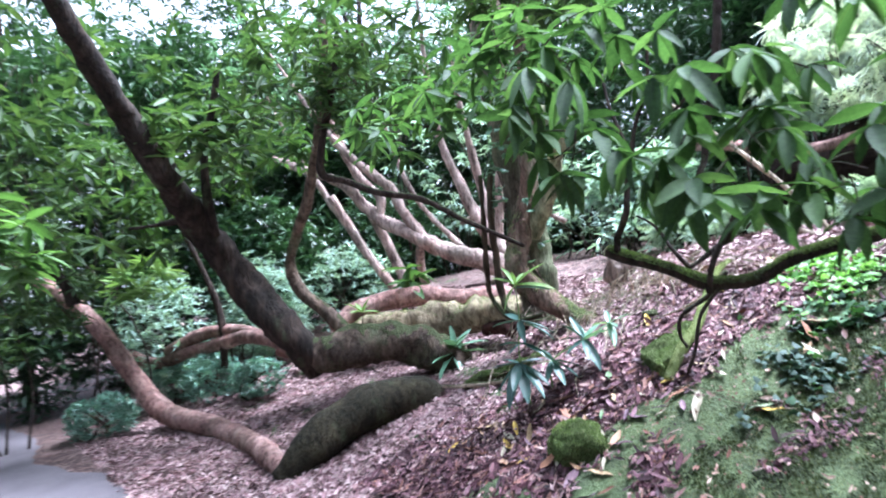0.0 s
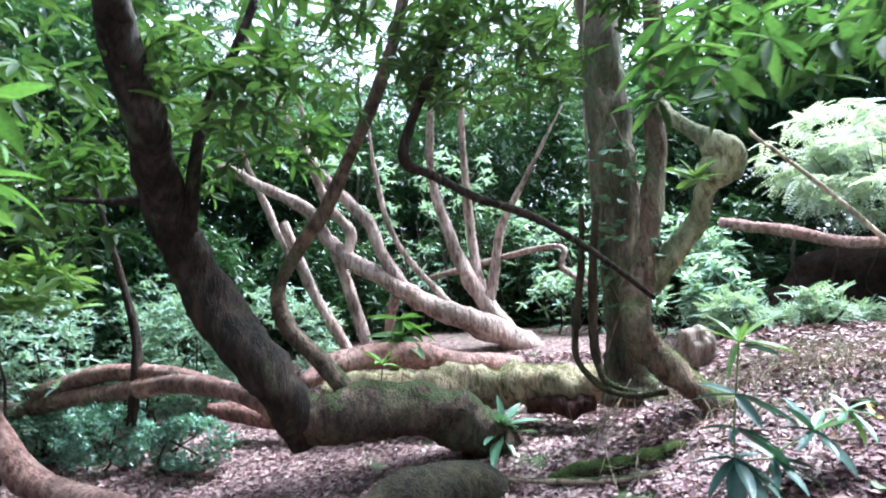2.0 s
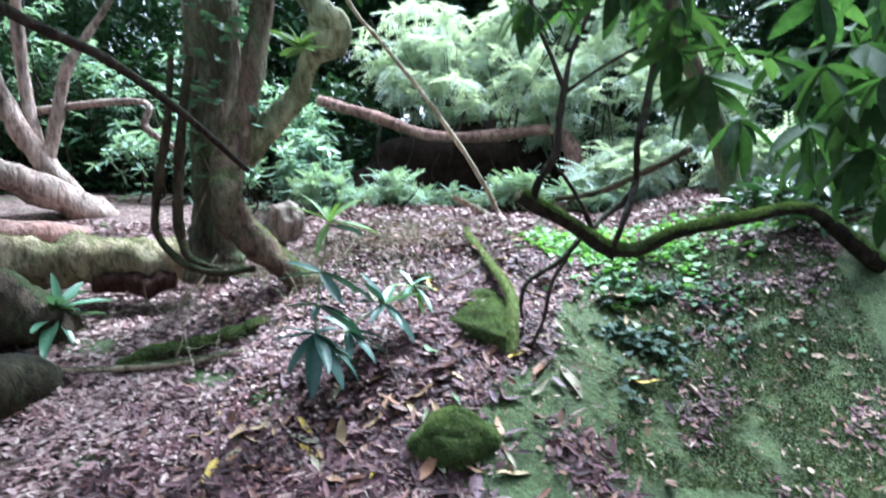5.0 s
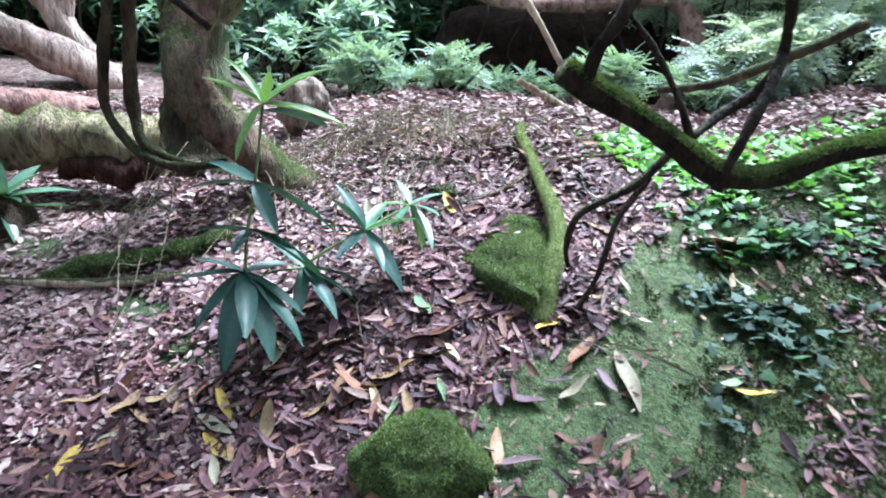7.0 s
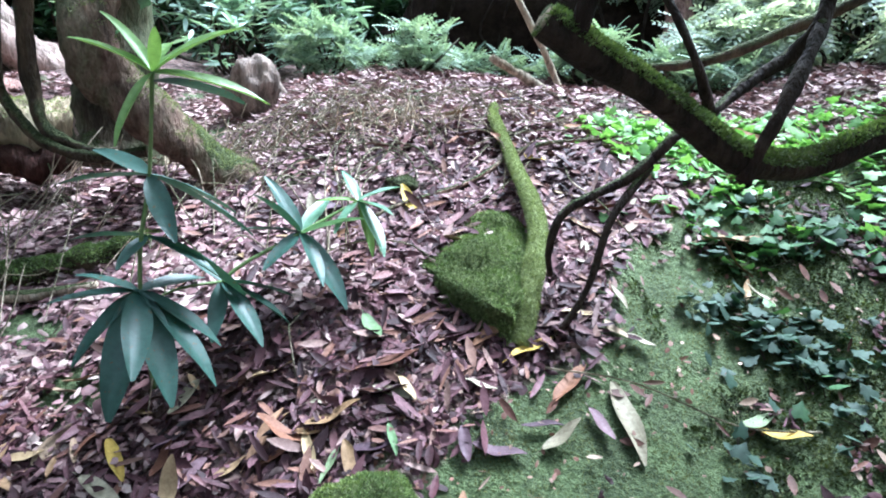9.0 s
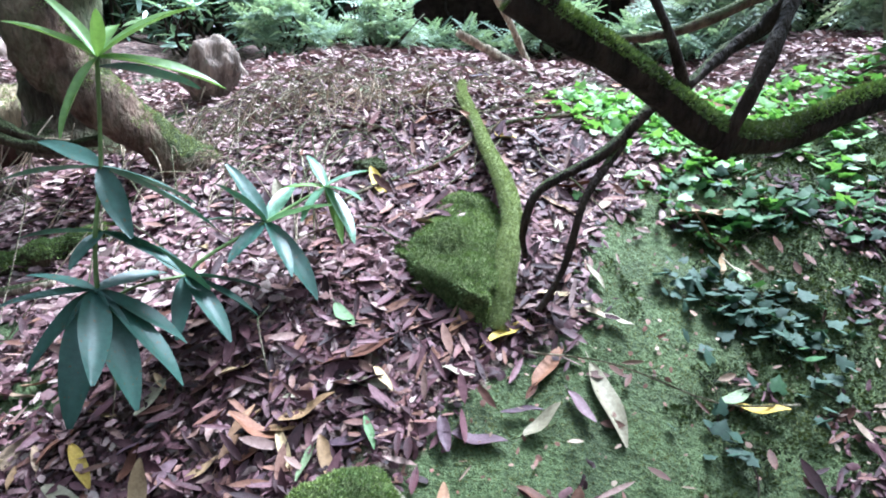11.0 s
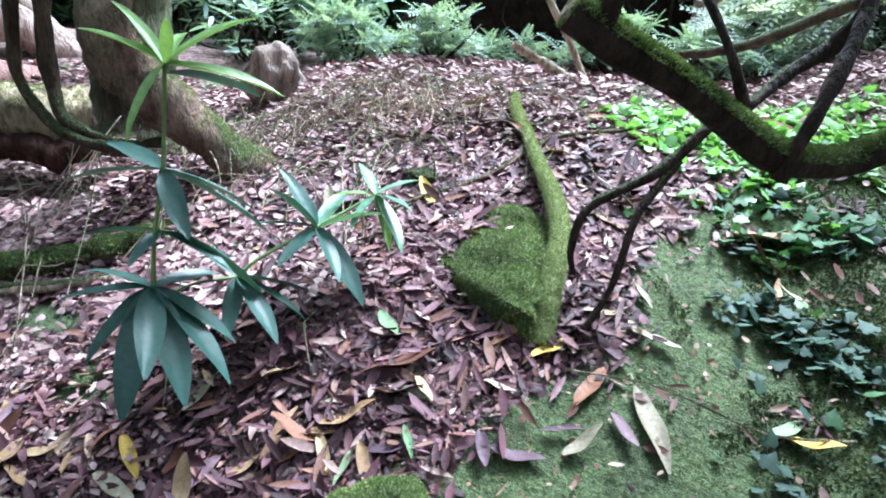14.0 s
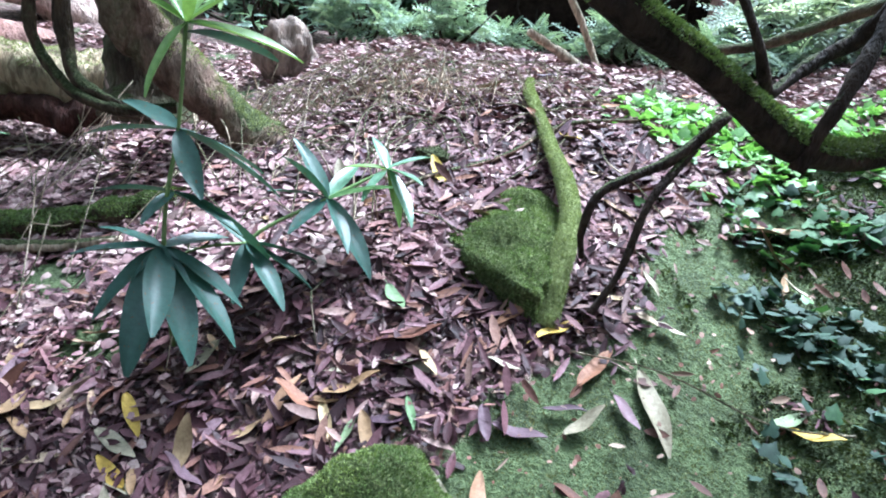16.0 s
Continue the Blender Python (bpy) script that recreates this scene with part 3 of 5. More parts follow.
MAIN_LEG = [(-1.40, 2.91, 4.78, 0.070), (-1.45, 2.94, 3.97, 0.072), (-1.49, 2.87, 3.06, 0.076), (-1.58, 2.80, 2.29, 0.086),
    (-1.66, 2.67, 1.87, 0.106), (-1.66, 2.57, 1.62, 0.110), (-1.58, 2.63, 1.40, 0.106), (-1.45, 2.71, 1.25, 0.102), (-1.33, 2.81, 1.11, 0.1),
    (-1.20, 2.87, 1.00, 0.106), (-1.06, 2.92, 0.88, 0.115), (-0.98, 2.95, 0.78, 0.11)]
KNOB_ARM = [(-1.62, 2.80, 1.86, 0.090), (-1.42, 2.81, 2.11, 0.088), (-1.24, 2.80, 2.29, 0.076), (-1.14, 2.76, 2.49, 0.07),
    (-1.05, 2.73, 2.60, 0.112), (-0.98, 2.75, 2.70, 0.13), (-1.04, 2.70, 2.80, 0.1), (-1.16, 2.69, 2.92, 0.052),
    (-1.32, 2.72, 3.08, 0.050), (-1.45, 2.80, 3.29, 0.045)]
VINE_A = [(-2.03, 2.65, 2.54, 0.026), (-2.06, 2.62, 2.06, 0.034), (-2.17, 2.65, 1.44, 0.034), (-2.00, 2.62, 1.19, 0.031), 
    (-1.74, 2.59, 1.11, 0.034), (-1.52, 2.71, 1.13, 0.028)]
VINE_B = [(-1.92, 2.68, 2.53, 0.030), (-1.96, 2.64, 2.14, 0.042), (-2.02, 2.67, 1.56, 0.046), (-1.95, 2.63, 1.23, 0.037), 
    (-1.71, 2.62, 1.12, 0.028)]
DARK_BRANCH = [(-1.50, 2.56, 1.77, 0.017), (-1.69, 2.10, 2.06, 0.024), (-2.02, 1.90, 2.33, 0.028), (-2.26, 1.58, 2.46, 0.030), 
    (-2.48, 1.41, 2.62, 0.036), (-2.57, 1.23, 2.71, 0.038), (-2.47, 1.23, 2.99, 0.035), (-2.25, 1.28, 3.42, 0.034), 
    (-2.13, 1.30, 3.76, 0.034)]
PALE_TRUNK = [(-4.00, 5.31, 1.39, 0.181), (-4.31, 4.96, 1.64, 0.168), (-4.71, 4.56, 1.90, 0.134), (-5.13, 4.33, 2.12, 0.124), 
    (-5.35, 4.18, 2.30, 0.119), (-5.97, 4.04, 2.66, 0.111), (-6.32, 3.91, 2.98, 0.102), (-6.49, 3.67, 3.40, 0.084), 
    (-6.94, 3.25, 3.76, 0.067), (-7.34, 2.88, 4.07, 0.055)]
PALE_A = [(-5.21, 4.27, 2.16, 0.081), (-5.54, 4.10, 2.73, 0.082), (-5.67, 4.03, 3.13, 0.077), (-5.86, 3.88, 3.40, 0.071), 
    (-6.13, 3.53, 3.89, 0.060), (-6.25, 3.18, 4.46, 0.048)]
PALE_B = [(-6.07, 3.99, 2.74, 0.078), (-6.06, 4.03, 3.11, 0.073), (-6.26, 3.80, 3.50, 0.067), (-6.26, 3.56, 4.07, 0.055)]
PALE_LEG_A = [(-6.26, 3.96, 2.87, 0.085), (-6.20, 4.16, 2.26, 0.083), (-6.03, 4.33, 1.49, 0.079)]
PALE_LEG_B = [(-7.00, 3.66, 3.32, 0.069), (-6.85, 4.01, 2.44, 0.076), (-6.62, 4.24, 1.84, 0.079), (-6.39, 4.48, 1.30, 0.082)]
PALE_LEG_C = [(-5.40, 4.23, 2.28, 0.065), (-5.67, 4.35, 1.94, 0.067), (-5.88, 4.55, 1.37, 0.069)]
PALE_C = [(-4.22, 5.22, 1.50, 0.111), (-4.63, 5.10, 2.02, 0.113), (-4.91, 5.02, 2.51, 0.103), (-5.17, 4.93, 3.24, 0.076), 
    (-5.22, 4.75, 3.94, 0.058), (-4.99, 4.53, 4.82, 0.045)]
PALE_D = [(-4.73, 5.14, 2.10, 0.080), (-4.88, 5.19, 2.75, 0.070), (-4.90, 5.13, 3.35, 0.059), (-4.79, 4.92, 4.29, 0.046)]
PALE_E = [(-4.63, 5.10, 2.02, 0.073), (-4.50, 5.13, 2.56, 0.071), (-4.39, 5.13, 3.02, 0.057), (-4.10, 5.15, 3.46, 0.039)]
PALE_F = [(-4.78, 4.61, 1.98, 0.041), (-5.38, 4.46, 2.65, 0.039), (-5.64, 4.34, 3.17, 0.037), (-5.68, 4.16, 3.81, 0.031)]
PALE_G = [(-7.17, 4.00, 2.78, 0.060), (-7.33, 3.75, 3.38, 0.059), (-7.38, 3.55, 3.82, 0.047), (-7.45, 3.28, 4.38, 0.035)]
PINK_LOG = [(-4.92, 2.28, 1.21, 0.068), (-4.86, 2.62, 1.37, 0.125), (-4.70, 3.00, 1.45, 0.130), (-4.42, 3.38, 1.44, 0.134), 
    (-4.13, 3.79, 1.34, 0.125), (-3.83, 4.48, 1.27, 0.120)]
MOSS_TRUNK = [(-4.70, 2.38, 1.12, 0.132), (-4.26, 2.66, 1.14, 0.154), (-3.80, 2.90, 1.14, 0.175), (-3.25, 3.18, 1.11, 0.182), 
    (-2.79, 3.27, 1.11, 0.168), (-2.42, 3.36, 1.13, 0.150), (-2.18, 3.38, 1.13, 0.120)]
RED_LOG = [(-6.01, 1.97, 0.98, 0.065), (-5.65, 2.08, 0.95, 0.102), (-5.19, 2.22, 0.88, 0.095), (-4.75, 2.44, 0.84, 0.078)]
BACK_BRANCH = [(-5.95, 5.56, 2.56, 0.049), (-3.58, 4.96, 2.66, 0.034), (-3.41, 4.89, 2.37, 0.039), (-3.00, 4.85, 2.11, 0.035)]
FLAT_LOG = [(-2.20, 2.22, 0.58, 0.060), (-2.00, 2.28, 0.63, 0.084), (-1.80, 2.34, 0.67, 0.088), (-1.60, 2.39, 0.73, 0.082), (-1.42, 2.46, 0.79, 0.066),
    (-1.28, 2.55, 0.84, 0.040)]
FLAT_STICK = [(-2.58, 2.15, 0.56, 0.015), (-2.18, 2.14, 0.58, 0.022), (-1.73, 2.18, 0.62, 0.022), (-1.43, 2.23, 0.68, 0.016)]
DEAD_BRANCH = [(0.22, 4.72, 1.38, 0.041), (-0.02, 4.60, 1.84, 0.038), (-0.42, 4.37, 2.43, 0.035), (-0.83, 4.18, 2.94, 0.032), 
    (-1.15, 4.12, 3.33, 0.027), (-1.39, 4.08, 3.92, 0.021)]
DEAD_STUB = [(0.21, 4.71, 1.37, 0.043), (0.0, 4.56, 1.51, 0.040), (-0.26, 4.4, 1.65, 0.038)]
MOSS_STICK = [(-0.12, 3.45, 1.37, 0.019), (-0.09, 3.22, 1.32, 0.023), (-0.02, 2.98, 1.25, 0.023), (0.07, 2.70, 1.14, 0.025),
    (0.14, 2.50, 1.06, 0.026), (0.18, 2.33, 0.98, 0.028), (0.177, 2.20, 0.91, 0.029), (0.167, 2.08, 0.82, 0.029), (0.16, 1.98, 0.72, 0.027)]
RIGHT_BRANCH = [(0.18, 1.59, 1.58, 0.036), (0.22, 1.60, 1.555, 0.036), (0.29, 1.64, 1.515, 0.034), (0.39, 1.69, 1.465, 0.033),
    (0.51, 1.76, 1.392, 0.034), (0.60, 1.80, 1.33, 0.037), (0.69, 1.85, 1.30, 0.034), (0.85, 1.97, 1.30, 0.033), (1.09, 2.16, 1.31, 0.036)]
RIGHT_BRANCH_FAR = [(0.76, 1.88, 1.32, 0.038), (1.06, 2.02, 1.39, 0.036), (1.48, 2.20, 1.46, 0.036), (1.85, 2.32, 1.51, 0.039), 
    (2.11, 2.45, 1.39, 0.046), (2.43, 2.55, 1.16, 0.063)]
TWIG_A = [(0.56, 2.18, 1.35, 0.023), (0.44, 2.15, 1.22, 0.023), (0.26, 2.10, 1.11, 0.018), (0.22, 2.10, 0.99, 0.015), 
    (0.23, 2.14, 0.90, 0.014)]
TWIG_B = [(0.49, 2.17, 1.25, 0.018), (0.39, 2.09, 1.10, 0.016), (0.34, 2.05, 0.90, 0.015), (0.27, 2.03, 0.76, 0.017), 
    (0.18, 1.99, 0.65, 0.017)]
TWIG_C = [(0.56, 1.80, 1.41, 0.014), (0.50, 1.75, 1.53, 0.010), (0.43, 1.76, 1.65, 0.010), (0.38, 1.75, 1.71, 0.008), 
    (0.33, 1.71, 1.76, 0.007)]
TWIG_D = [(0.56, 1.80, 1.41, 0.014), (0.66, 1.90, 1.49, 0.017), (0.75, 1.94, 1.55, 0.018), (0.79, 1.91, 1.62, 0.017), 
    (0.81, 1.94, 1.69, 0.013)]
TWIG_E = [(0.65, 1.80, 1.26, 0.018), (0.70, 1.79, 1.41, 0.016), (0.77, 1.86, 1.57, 0.017), (0.81, 1.93, 1.68, 0.016)]
TWIG_E_TOP = [(0.71, 1.67, 1.66, 0.015), (0.76, 1.70, 1.84, 0.017), (0.80, 1.73, 1.98, 0.018), (0.84, 1.76, 2.18, 0.020), 
    (0.89, 1.80, 2.38, 0.021), (0.93, 1.83, 2.58, 0.024), (0.97, 1.87, 2.87, 0.026)]
TWIG_F = [(0.24, 1.61, 1.53, 0.026), (0.26, 1.58, 1.62, 0.020)]
TWIG_F_TOP = [(0.26, 1.54, 1.58, 0.021), (0.35, 1.59, 1.78, 0.019), (0.37, 1.62, 1.93, 0.018), (0.40, 1.66, 2.10, 0.016), 
    (0.44, 1.70, 2.28, 0.012), (0.53, 1.74, 2.49, 0.011), (0.56, 1.77, 2.71, 0.010)]
TWIG_G = [(0.40, 1.66, 2.08, 0.012), (0.34, 1.69, 2.25, 0.012), (0.27, 1.72, 2.43, 0.011), (0.22, 1.76, 2.66, 0.010)]
TWIG_H = [(0.41, 1.66, 2.08, 0.010), (0.57, 1.69, 2.19, 0.008), (0.72, 1.66, 2.27, 0.008), (0.85, 1.63, 2.33, 0.007)]
FALLEN_TRUNK = [(-1.98, 6.28, 2.86, 0.072), (-1.27, 6.19, 2.65, 0.066), (-0.60, 6.13, 2.41, 0.064), (0.19, 6.26, 2.42, 0.075), 
    (0.84, 6.37, 2.49, 0.067), (1.09, 6.31, 2.24, 0.109), (1.08, 6.21, 1.81, 0.125), (0.84, 6.07, 1.36, 0.106)]
RIGHT_TREE = [(2.13, 4.05, 1.57, 0.114), (2.08, 4.08, 1.85, 0.092), (1.93, 4.01, 2.27, 0.083), (1.72, 3.91, 2.67, 0.077), 
    (1.54, 3.84, 3.10, 0.072), (1.42, 3.80, 3.62, 0.068)]
RIGHT_LOG = [(0.73, 4.84, 1.63, 0.044), (1.11, 4.65, 1.69, 0.053), (1.54, 4.51, 1.89, 0.057), (1.89, 4.43, 2.07, 0.056)]
ARCH_LIMB = [(-8.12, -1.25, 2.81, 0.065), (-7.59, -0.72, 2.52, 0.084), (-7.18, -0.35, 2.13, 0.102), (-6.83, -0.05, 1.62, 0.111), (-6.52, 0.23, 0.96, 0.123),
             (-6.10, 0.42, 0.52, 0.133), (-4.92, 0.66, 0.27, 0.128), (-3.86, 0.71, 0.12, 0.114), (-3.10, 0.70, 0.03, 0.099)]
ARCH_LOG = [(-3.12, 0.67, 0.01, 0.129), (-2.99, 0.91, 0.23, 0.186), (-2.90, 1.26, 0.41, 0.209), (-2.79, 1.64, 0.52, 0.219), 
    (-2.69, 1.94, 0.51, 0.208), (-2.58, 2.18, 0.35, 0.175)]
ARCH_FAR = [(-5.51, -0.49, 1.96, 0.079), (-5.55, -0.57, 2.23, 0.062), (-5.69, -0.79, 2.58, 0.051)]


# ---- trees ----
def base_of(points):
    x, y, z, r = min(points, key=lambda p: p[2])
    return (x, y, z)


lean = thing("leaning_tree", base_of(LEAN_LOG), "dark leaning rhododendron trunk rising from a mossy arched log", "tree")
top, below = np.array(LEAN_TRUNK[0]), np.array(LEAN_TRUNK[1])
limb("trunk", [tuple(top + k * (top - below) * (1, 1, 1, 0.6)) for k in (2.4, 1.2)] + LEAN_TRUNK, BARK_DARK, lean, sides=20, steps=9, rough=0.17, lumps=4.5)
limb("arched_log", LEAN_LOG, BARK_LOG, lean, "moss-topped arched log", 20, 9, 0.2, 4)
limb("low_branch", LEAN_LOW, BARK_PINK, lean, sides=14)
limb("low_strand", LEAN_STRAND, BARK_PINK, lean, sides=12)
limb("side_twig", LEAN_FORK, BARK_DARK, lean, sides=8)
limb("bough", LEAN_BOUGH, BARK_DARK, lean, sides=12)
crown("crown", [(-5.57, 0.31, 3.91, 1.37, 1.25, 1.25), (-4.43, 1.45, 4.43, 1.23, 1.11, 0.86), (-3.27, 2.28, 4.63, 1.20, 1.08, 0.72),
                (-5.12, 0.01, 3.05, 1.14, 0.76, 0.76), (-4.60, -0.72, 4.67, 1.19, 0.95, 0.95), (-3.84, 0.60, 3.39, 0.73, 0.61, 0.49)],
      62, 0.25, LEAF_CANOPY, lean, twigs=True)

tagged(crown("low_spray", [(-2.75, -1.2, 2.3, 0.35, 0.22, 0.35), (-5.4, 0.5, 3.0, 0.5, 0.4, 0.4), (-5.0, 1.3, 3.3, 0.6, 0.5, 0.4), (-4.4, 1.8, 3.4, 0.5, 0.4, 0.3)],
      22, 0.22, LEAF_VIVID, lean, "bright broad-leaved sprays", per=6, shape=blade(0.33, 0.05, 0.2, 6), lift=-0.2, twigs=True), kind="stuff")

bent = thing("bent_stem", base_of(BENT_STEM), "crooked mossy stem bending up behind the arched log", "tree")
limb("trunk", BENT_STEM, BARK_MOSSY, bent, sides=14, steps=7)
crown("crown", [(-2.79, 1.15, 3.59, 0.94, 0.70, 0.59), (-2.04, 1.56, 3.43, 0.68, 0.57, 0.46)], 110, 0.16, LEAF_CANOPY, bent, twigs=True)

sap = thing("sapling", base_of(SAPLING), "thin dark bare sapling beside the low branch", "sapling")
limb("stem", SAPLING, BARK_TWIG, sap, sides=8)
crown("crown", [(-6.3, 0.46, 2.18, 0.5, 0.4, 0.3)], 34, 0.27, LEAF_LIME, sap, "lime-green leaf rosettes", lift=0.2)

main = thing("main_tree", base_of(MAIN_STEM), "flaking brown twin-stemmed tree with a slanting root leg", "tree")
limb("trunk", MAIN_STEM, BARK_TRUNK, main, sides=20, steps=9, rough=0.2, lumps=5)
leg = limb("root_leg", MAIN_LEG, BARK_LEG, main, "reddish second stem bent into a root leg", 18, 8, 0.24, 6)
limb("knobbed_arm", KNOB_ARM, BARK_LIME, main, "mossy arm ending in a swollen knob", 14, 7, 0.16, 8)
for rows in (VINE_A, VINE_B):
    limb("vine", [(x, y, z, 0.78 * r) for x, y, z, r in rows], BARK_GREEN, main, sides=9, steps=8, rough=0.3, lumps=9)
limb("dark_branch", DARK_BRANCH, BARK_TWIG, main, sides=10)
stem_rows = spline(MAIN_STEM, 12)
helix = []
for k, (start, turns_round, lean_off) in enumerate([(0, 1.2, 0.4), (20, 1.6, 2.2), (34, -1.4, 4.0), (10, -0.8, 5.2)]):
    pts = []
    for i in range(start, len(stem_rows) - 4, 5):
        x, y, z, r = stem_rows[i]
        a = lean_off + turns_round * i / 12
        pts.append((x + (r + 0.012) * math.cos(a), y + (r + 0.012) * math.sin(a), z, 0.007 + 0.003 * (k % 2)))
    helix.append(pts)
for pts in helix:
    limb("climbing_stem", pts, BARK_PALE, main, sides=6, steps=4)
fibres = []
rng = np.random.default_rng(3)
for _ in range(60):
    x, y = rng.normal(-1.7, 0.36), rng.normal(2.8, 0.3)
    z = float(surface(x, y)[0])
    a, l = rng.uniform(0, 6.28), rng.uniform(0.2, 0.6)
    fibres.append([(x, y, z + rng.uniform(0.1, 0.35), 0.003), (x + 0.3 * l * math.cos(a), y + 0.3 * l * math.sin(a), z + 0.12, 0.003),
                   (x + l * math.cos(a), y + l * math.sin(a), float(surface(x + l * math.cos(a), y + l * math.sin(a))[0]) + 0.005, 0.002)])
tubes("root_fibre", fibres, DEAD_WOOD, main, "tangled straw-coloured aerial roots")
crown("crown", [(-1.53, 3.07, 5.11, 1.49, 1.26, 0.80), (-2.83, 3.74, 5.03, 1.20, 1.08, 0.72), (-3.2, 4.2, 4.6, 0.9, 0.7, 0.6), (-0.9, 2.6, 3.95, 0.8, 0.7, 0.35)], 120, 0.18, LEAF_CANOPY, main, twigs=True)
crown("ivy", [(-1.74, 2.85, 2.38, 0.33, 0.28, 0.78), (-2.04, 3.25, 3.23, 0.40, 0.34, 0.69)], 120, 0.07, LEAF_SHRUB, main, "small ivy leaves", per=3, shape=IVY)
crown("rosette", [(-1.11, 2.47, 2.52, 0.03, 0.03, 0.02)], 3, 0.2, LEAF_LIME, main, "lime leaf rosette", per=6, lift=0.5)

pale = thing("pale_tree", base_of(PALE_TRUNK), "pale pinkish sprawling tree with many bare stems", "tree")
limb("trunk", PALE_TRUNK, BARK_PALE, pale, sides=14, rough=0.25, lumps=5)
def run_on(rows, more):
    """The stem carried on past its last row, tapering out."""
    a, b = np.array(rows[-2]), np.array(rows[-1])
    way = (b - a)[:3] / np.linalg.norm((b - a)[:3])
    return rows + [(*(b[:3] + way * more * s + np.array((0.06, 0.05, 0.1)) * s), b[3] * (1 - 0.75 * s)) for s in (0.5, 1.0)]


for rows in (run_on(PALE_A, 1.2), run_on(PALE_B, 1.0), run_on(PALE_C, 1.2), run_on(PALE_D, 0.9), run_on(PALE_E, 1.1), run_on(PALE_F, 0.9), run_on(PALE_G, 0.8)):
    limb("stem", rows, BARK_PALE, pale, sides=10, rough=0.22, lumps=5)
for rows in (PALE_LEG_A, PALE_LEG_B, PALE_LEG_C):
    limb("stem", rows, BARK_PALE, pale, sides=10)
crown("crown", [(-6.88, 2.98, 5.25, 2.09, 1.31, 1.05), (-6.14, 4.36, 5.57, 1.97, 1.31, 1.05), (-4.88, 5.32, 5.51, 1.67, 1.28, 1.03)], 170, 0.14, LEAF_SHRUB, pale, twigs=True)

tagged(limb("fallen_log", PINK_LOG, BARK_PINK, sides=14), "pinkish-brown bare log lying behind the mossy trunk", "log")
rotting = tagged(limb("rotting_log", MOSS_TRUNK, BARK_TAN, sides=18, steps=8, rough=0.34, lumps=4.5), "tan rotting log with a mossy top", "log")
limb("rotten_core", [(-2.9, 3.12, 0.98, 0.05), (-2.7, 3.16, 0.98, 0.075), (-2.5, 3.2, 0.98, 0.08), (-2.33, 3.24, 1.0, 0.05)], ROTTEN_WOOD, rotting, "exposed dark red rotten wood", 14, 8, 0.45, 9)
tagged(limb("fallen_log", RED_LOG, RED_WOOD, sides=12), "reddish barkless log lying on the leaf litter", "log")
tagged(limb("fallen_branch", BACK_BRANCH, BARK_PALE, sides=8), "thin pale curved branch behind the main tree", "branch")
tagged(limb("flat_log", [(x, y, z - 0.02, 0.8 * r) for x, y, z, r in FLAT_LOG], BARK_GREEN, sides=20, steps=10, rough=0.4, lumps=7), "low mossy log half sunk in litter", "log")
tagged(limb("stick", FLAT_STICK, DEAD_WOOD, sides=8), "straight pale stick lying by the mossy log", "stick")
dead = thing("dead_branch", base_of(DEAD_BRANCH), "bleached bare dead branch leaning out of the bank", "branch")
limb("stem", [(x, y, z, 0.62 * r) for x, y, z, r in DEAD_BRANCH], DEAD_WOOD, dead, sides=9, rough=0.25, lumps=9)
limb("stub", [(x, y, z, 0.75 * r) for x, y, z, r in DEAD_STUB], DEAD_WOOD, dead, sides=9, rough=0.25, lumps=9)
tagged(limb("mossy_stick", MOSS_STICK, MOSS_STICK_SKIN, sides=14, rough=0.2), "crooked mossy stick lying down the bank", "stick")

right = thing("right_tree", (2.3, 2.6, 1.2), "low mossy cut branch with dark leafy twigs", "tree")
limb("mossy_branch", RIGHT_BRANCH[:-1] + RIGHT_BRANCH_FAR[1:], BARK_DARK, right, "mossy branch sawn off at its end", 16, 8)
limb("cut_face", [(0.172, 1.587, 1.585, 0.031), (0.178, 1.589, 1.582, 0.034)], DEAD_WOOD, right, "pale sawn end of the branch", 16, 2, 0.03)
for rows in ([(x, y, z, 0.72 * r) for x, y, z, r in TWIG_A], [(x, y, z, 0.72 * r) for x, y, z, r in TWIG_B], TWIG_C, TWIG_D, TWIG_E + TWIG_E_TOP[1:], TWIG_F + TWIG_F_TOP[1:], TWIG_G, TWIG_H):
    limb("twig", rows, BARK_TWIG, right, sides=9, rough=0.2, lumps=14)
limb("trunk", RIGHT_TREE, BARK_TRUNK, right, sides=12)
crown("crown", [(0.95, 0.62, 2.12, 0.5, 0.35, 0.35), (1.35, 0.85, 2.0, 0.5, 0.4, 0.42), (0.6, 1.05, 2.4, 0.5, 0.4, 0.25), (1.65, 1.25, 2.2, 0.5, 0.5, 0.4), (1.7, 1.35, 1.75, 0.35, 0.3, 0.25)],
      17, 0.2, LEAF_NEAR, right, "broad dark hanging leaves", per=6, shape=blade(0.33, 0.05, 0.2, 6), lift=-0.6, twigs=True)
crown("upper_crown", [(0.3, 1.0, 2.65, 0.6, 0.4, 0.25), (-0.35, 0.6, 2.5, 0.45, 0.35, 0.2), (-0.4, 1.4, 2.9, 0.6, 0.4, 0.25)],
      26, 0.18, LEAF_NEAR, right, lift=-0.3, twigs=True)
crown("top_crown", [(2.5, 3.4, 3.6, 0.9, 0.7, 0.5), (0.4, 2.5, 3.9, 0.9, 0.7, 0.4), (1.4, 2.2, 3.8, 0.8, 0.7, 0.4), (-0.3, 2.0, 3.6, 0.7, 0.5, 0.3)], 70, 0.17, LEAF_CANOPY, right, twigs=True)

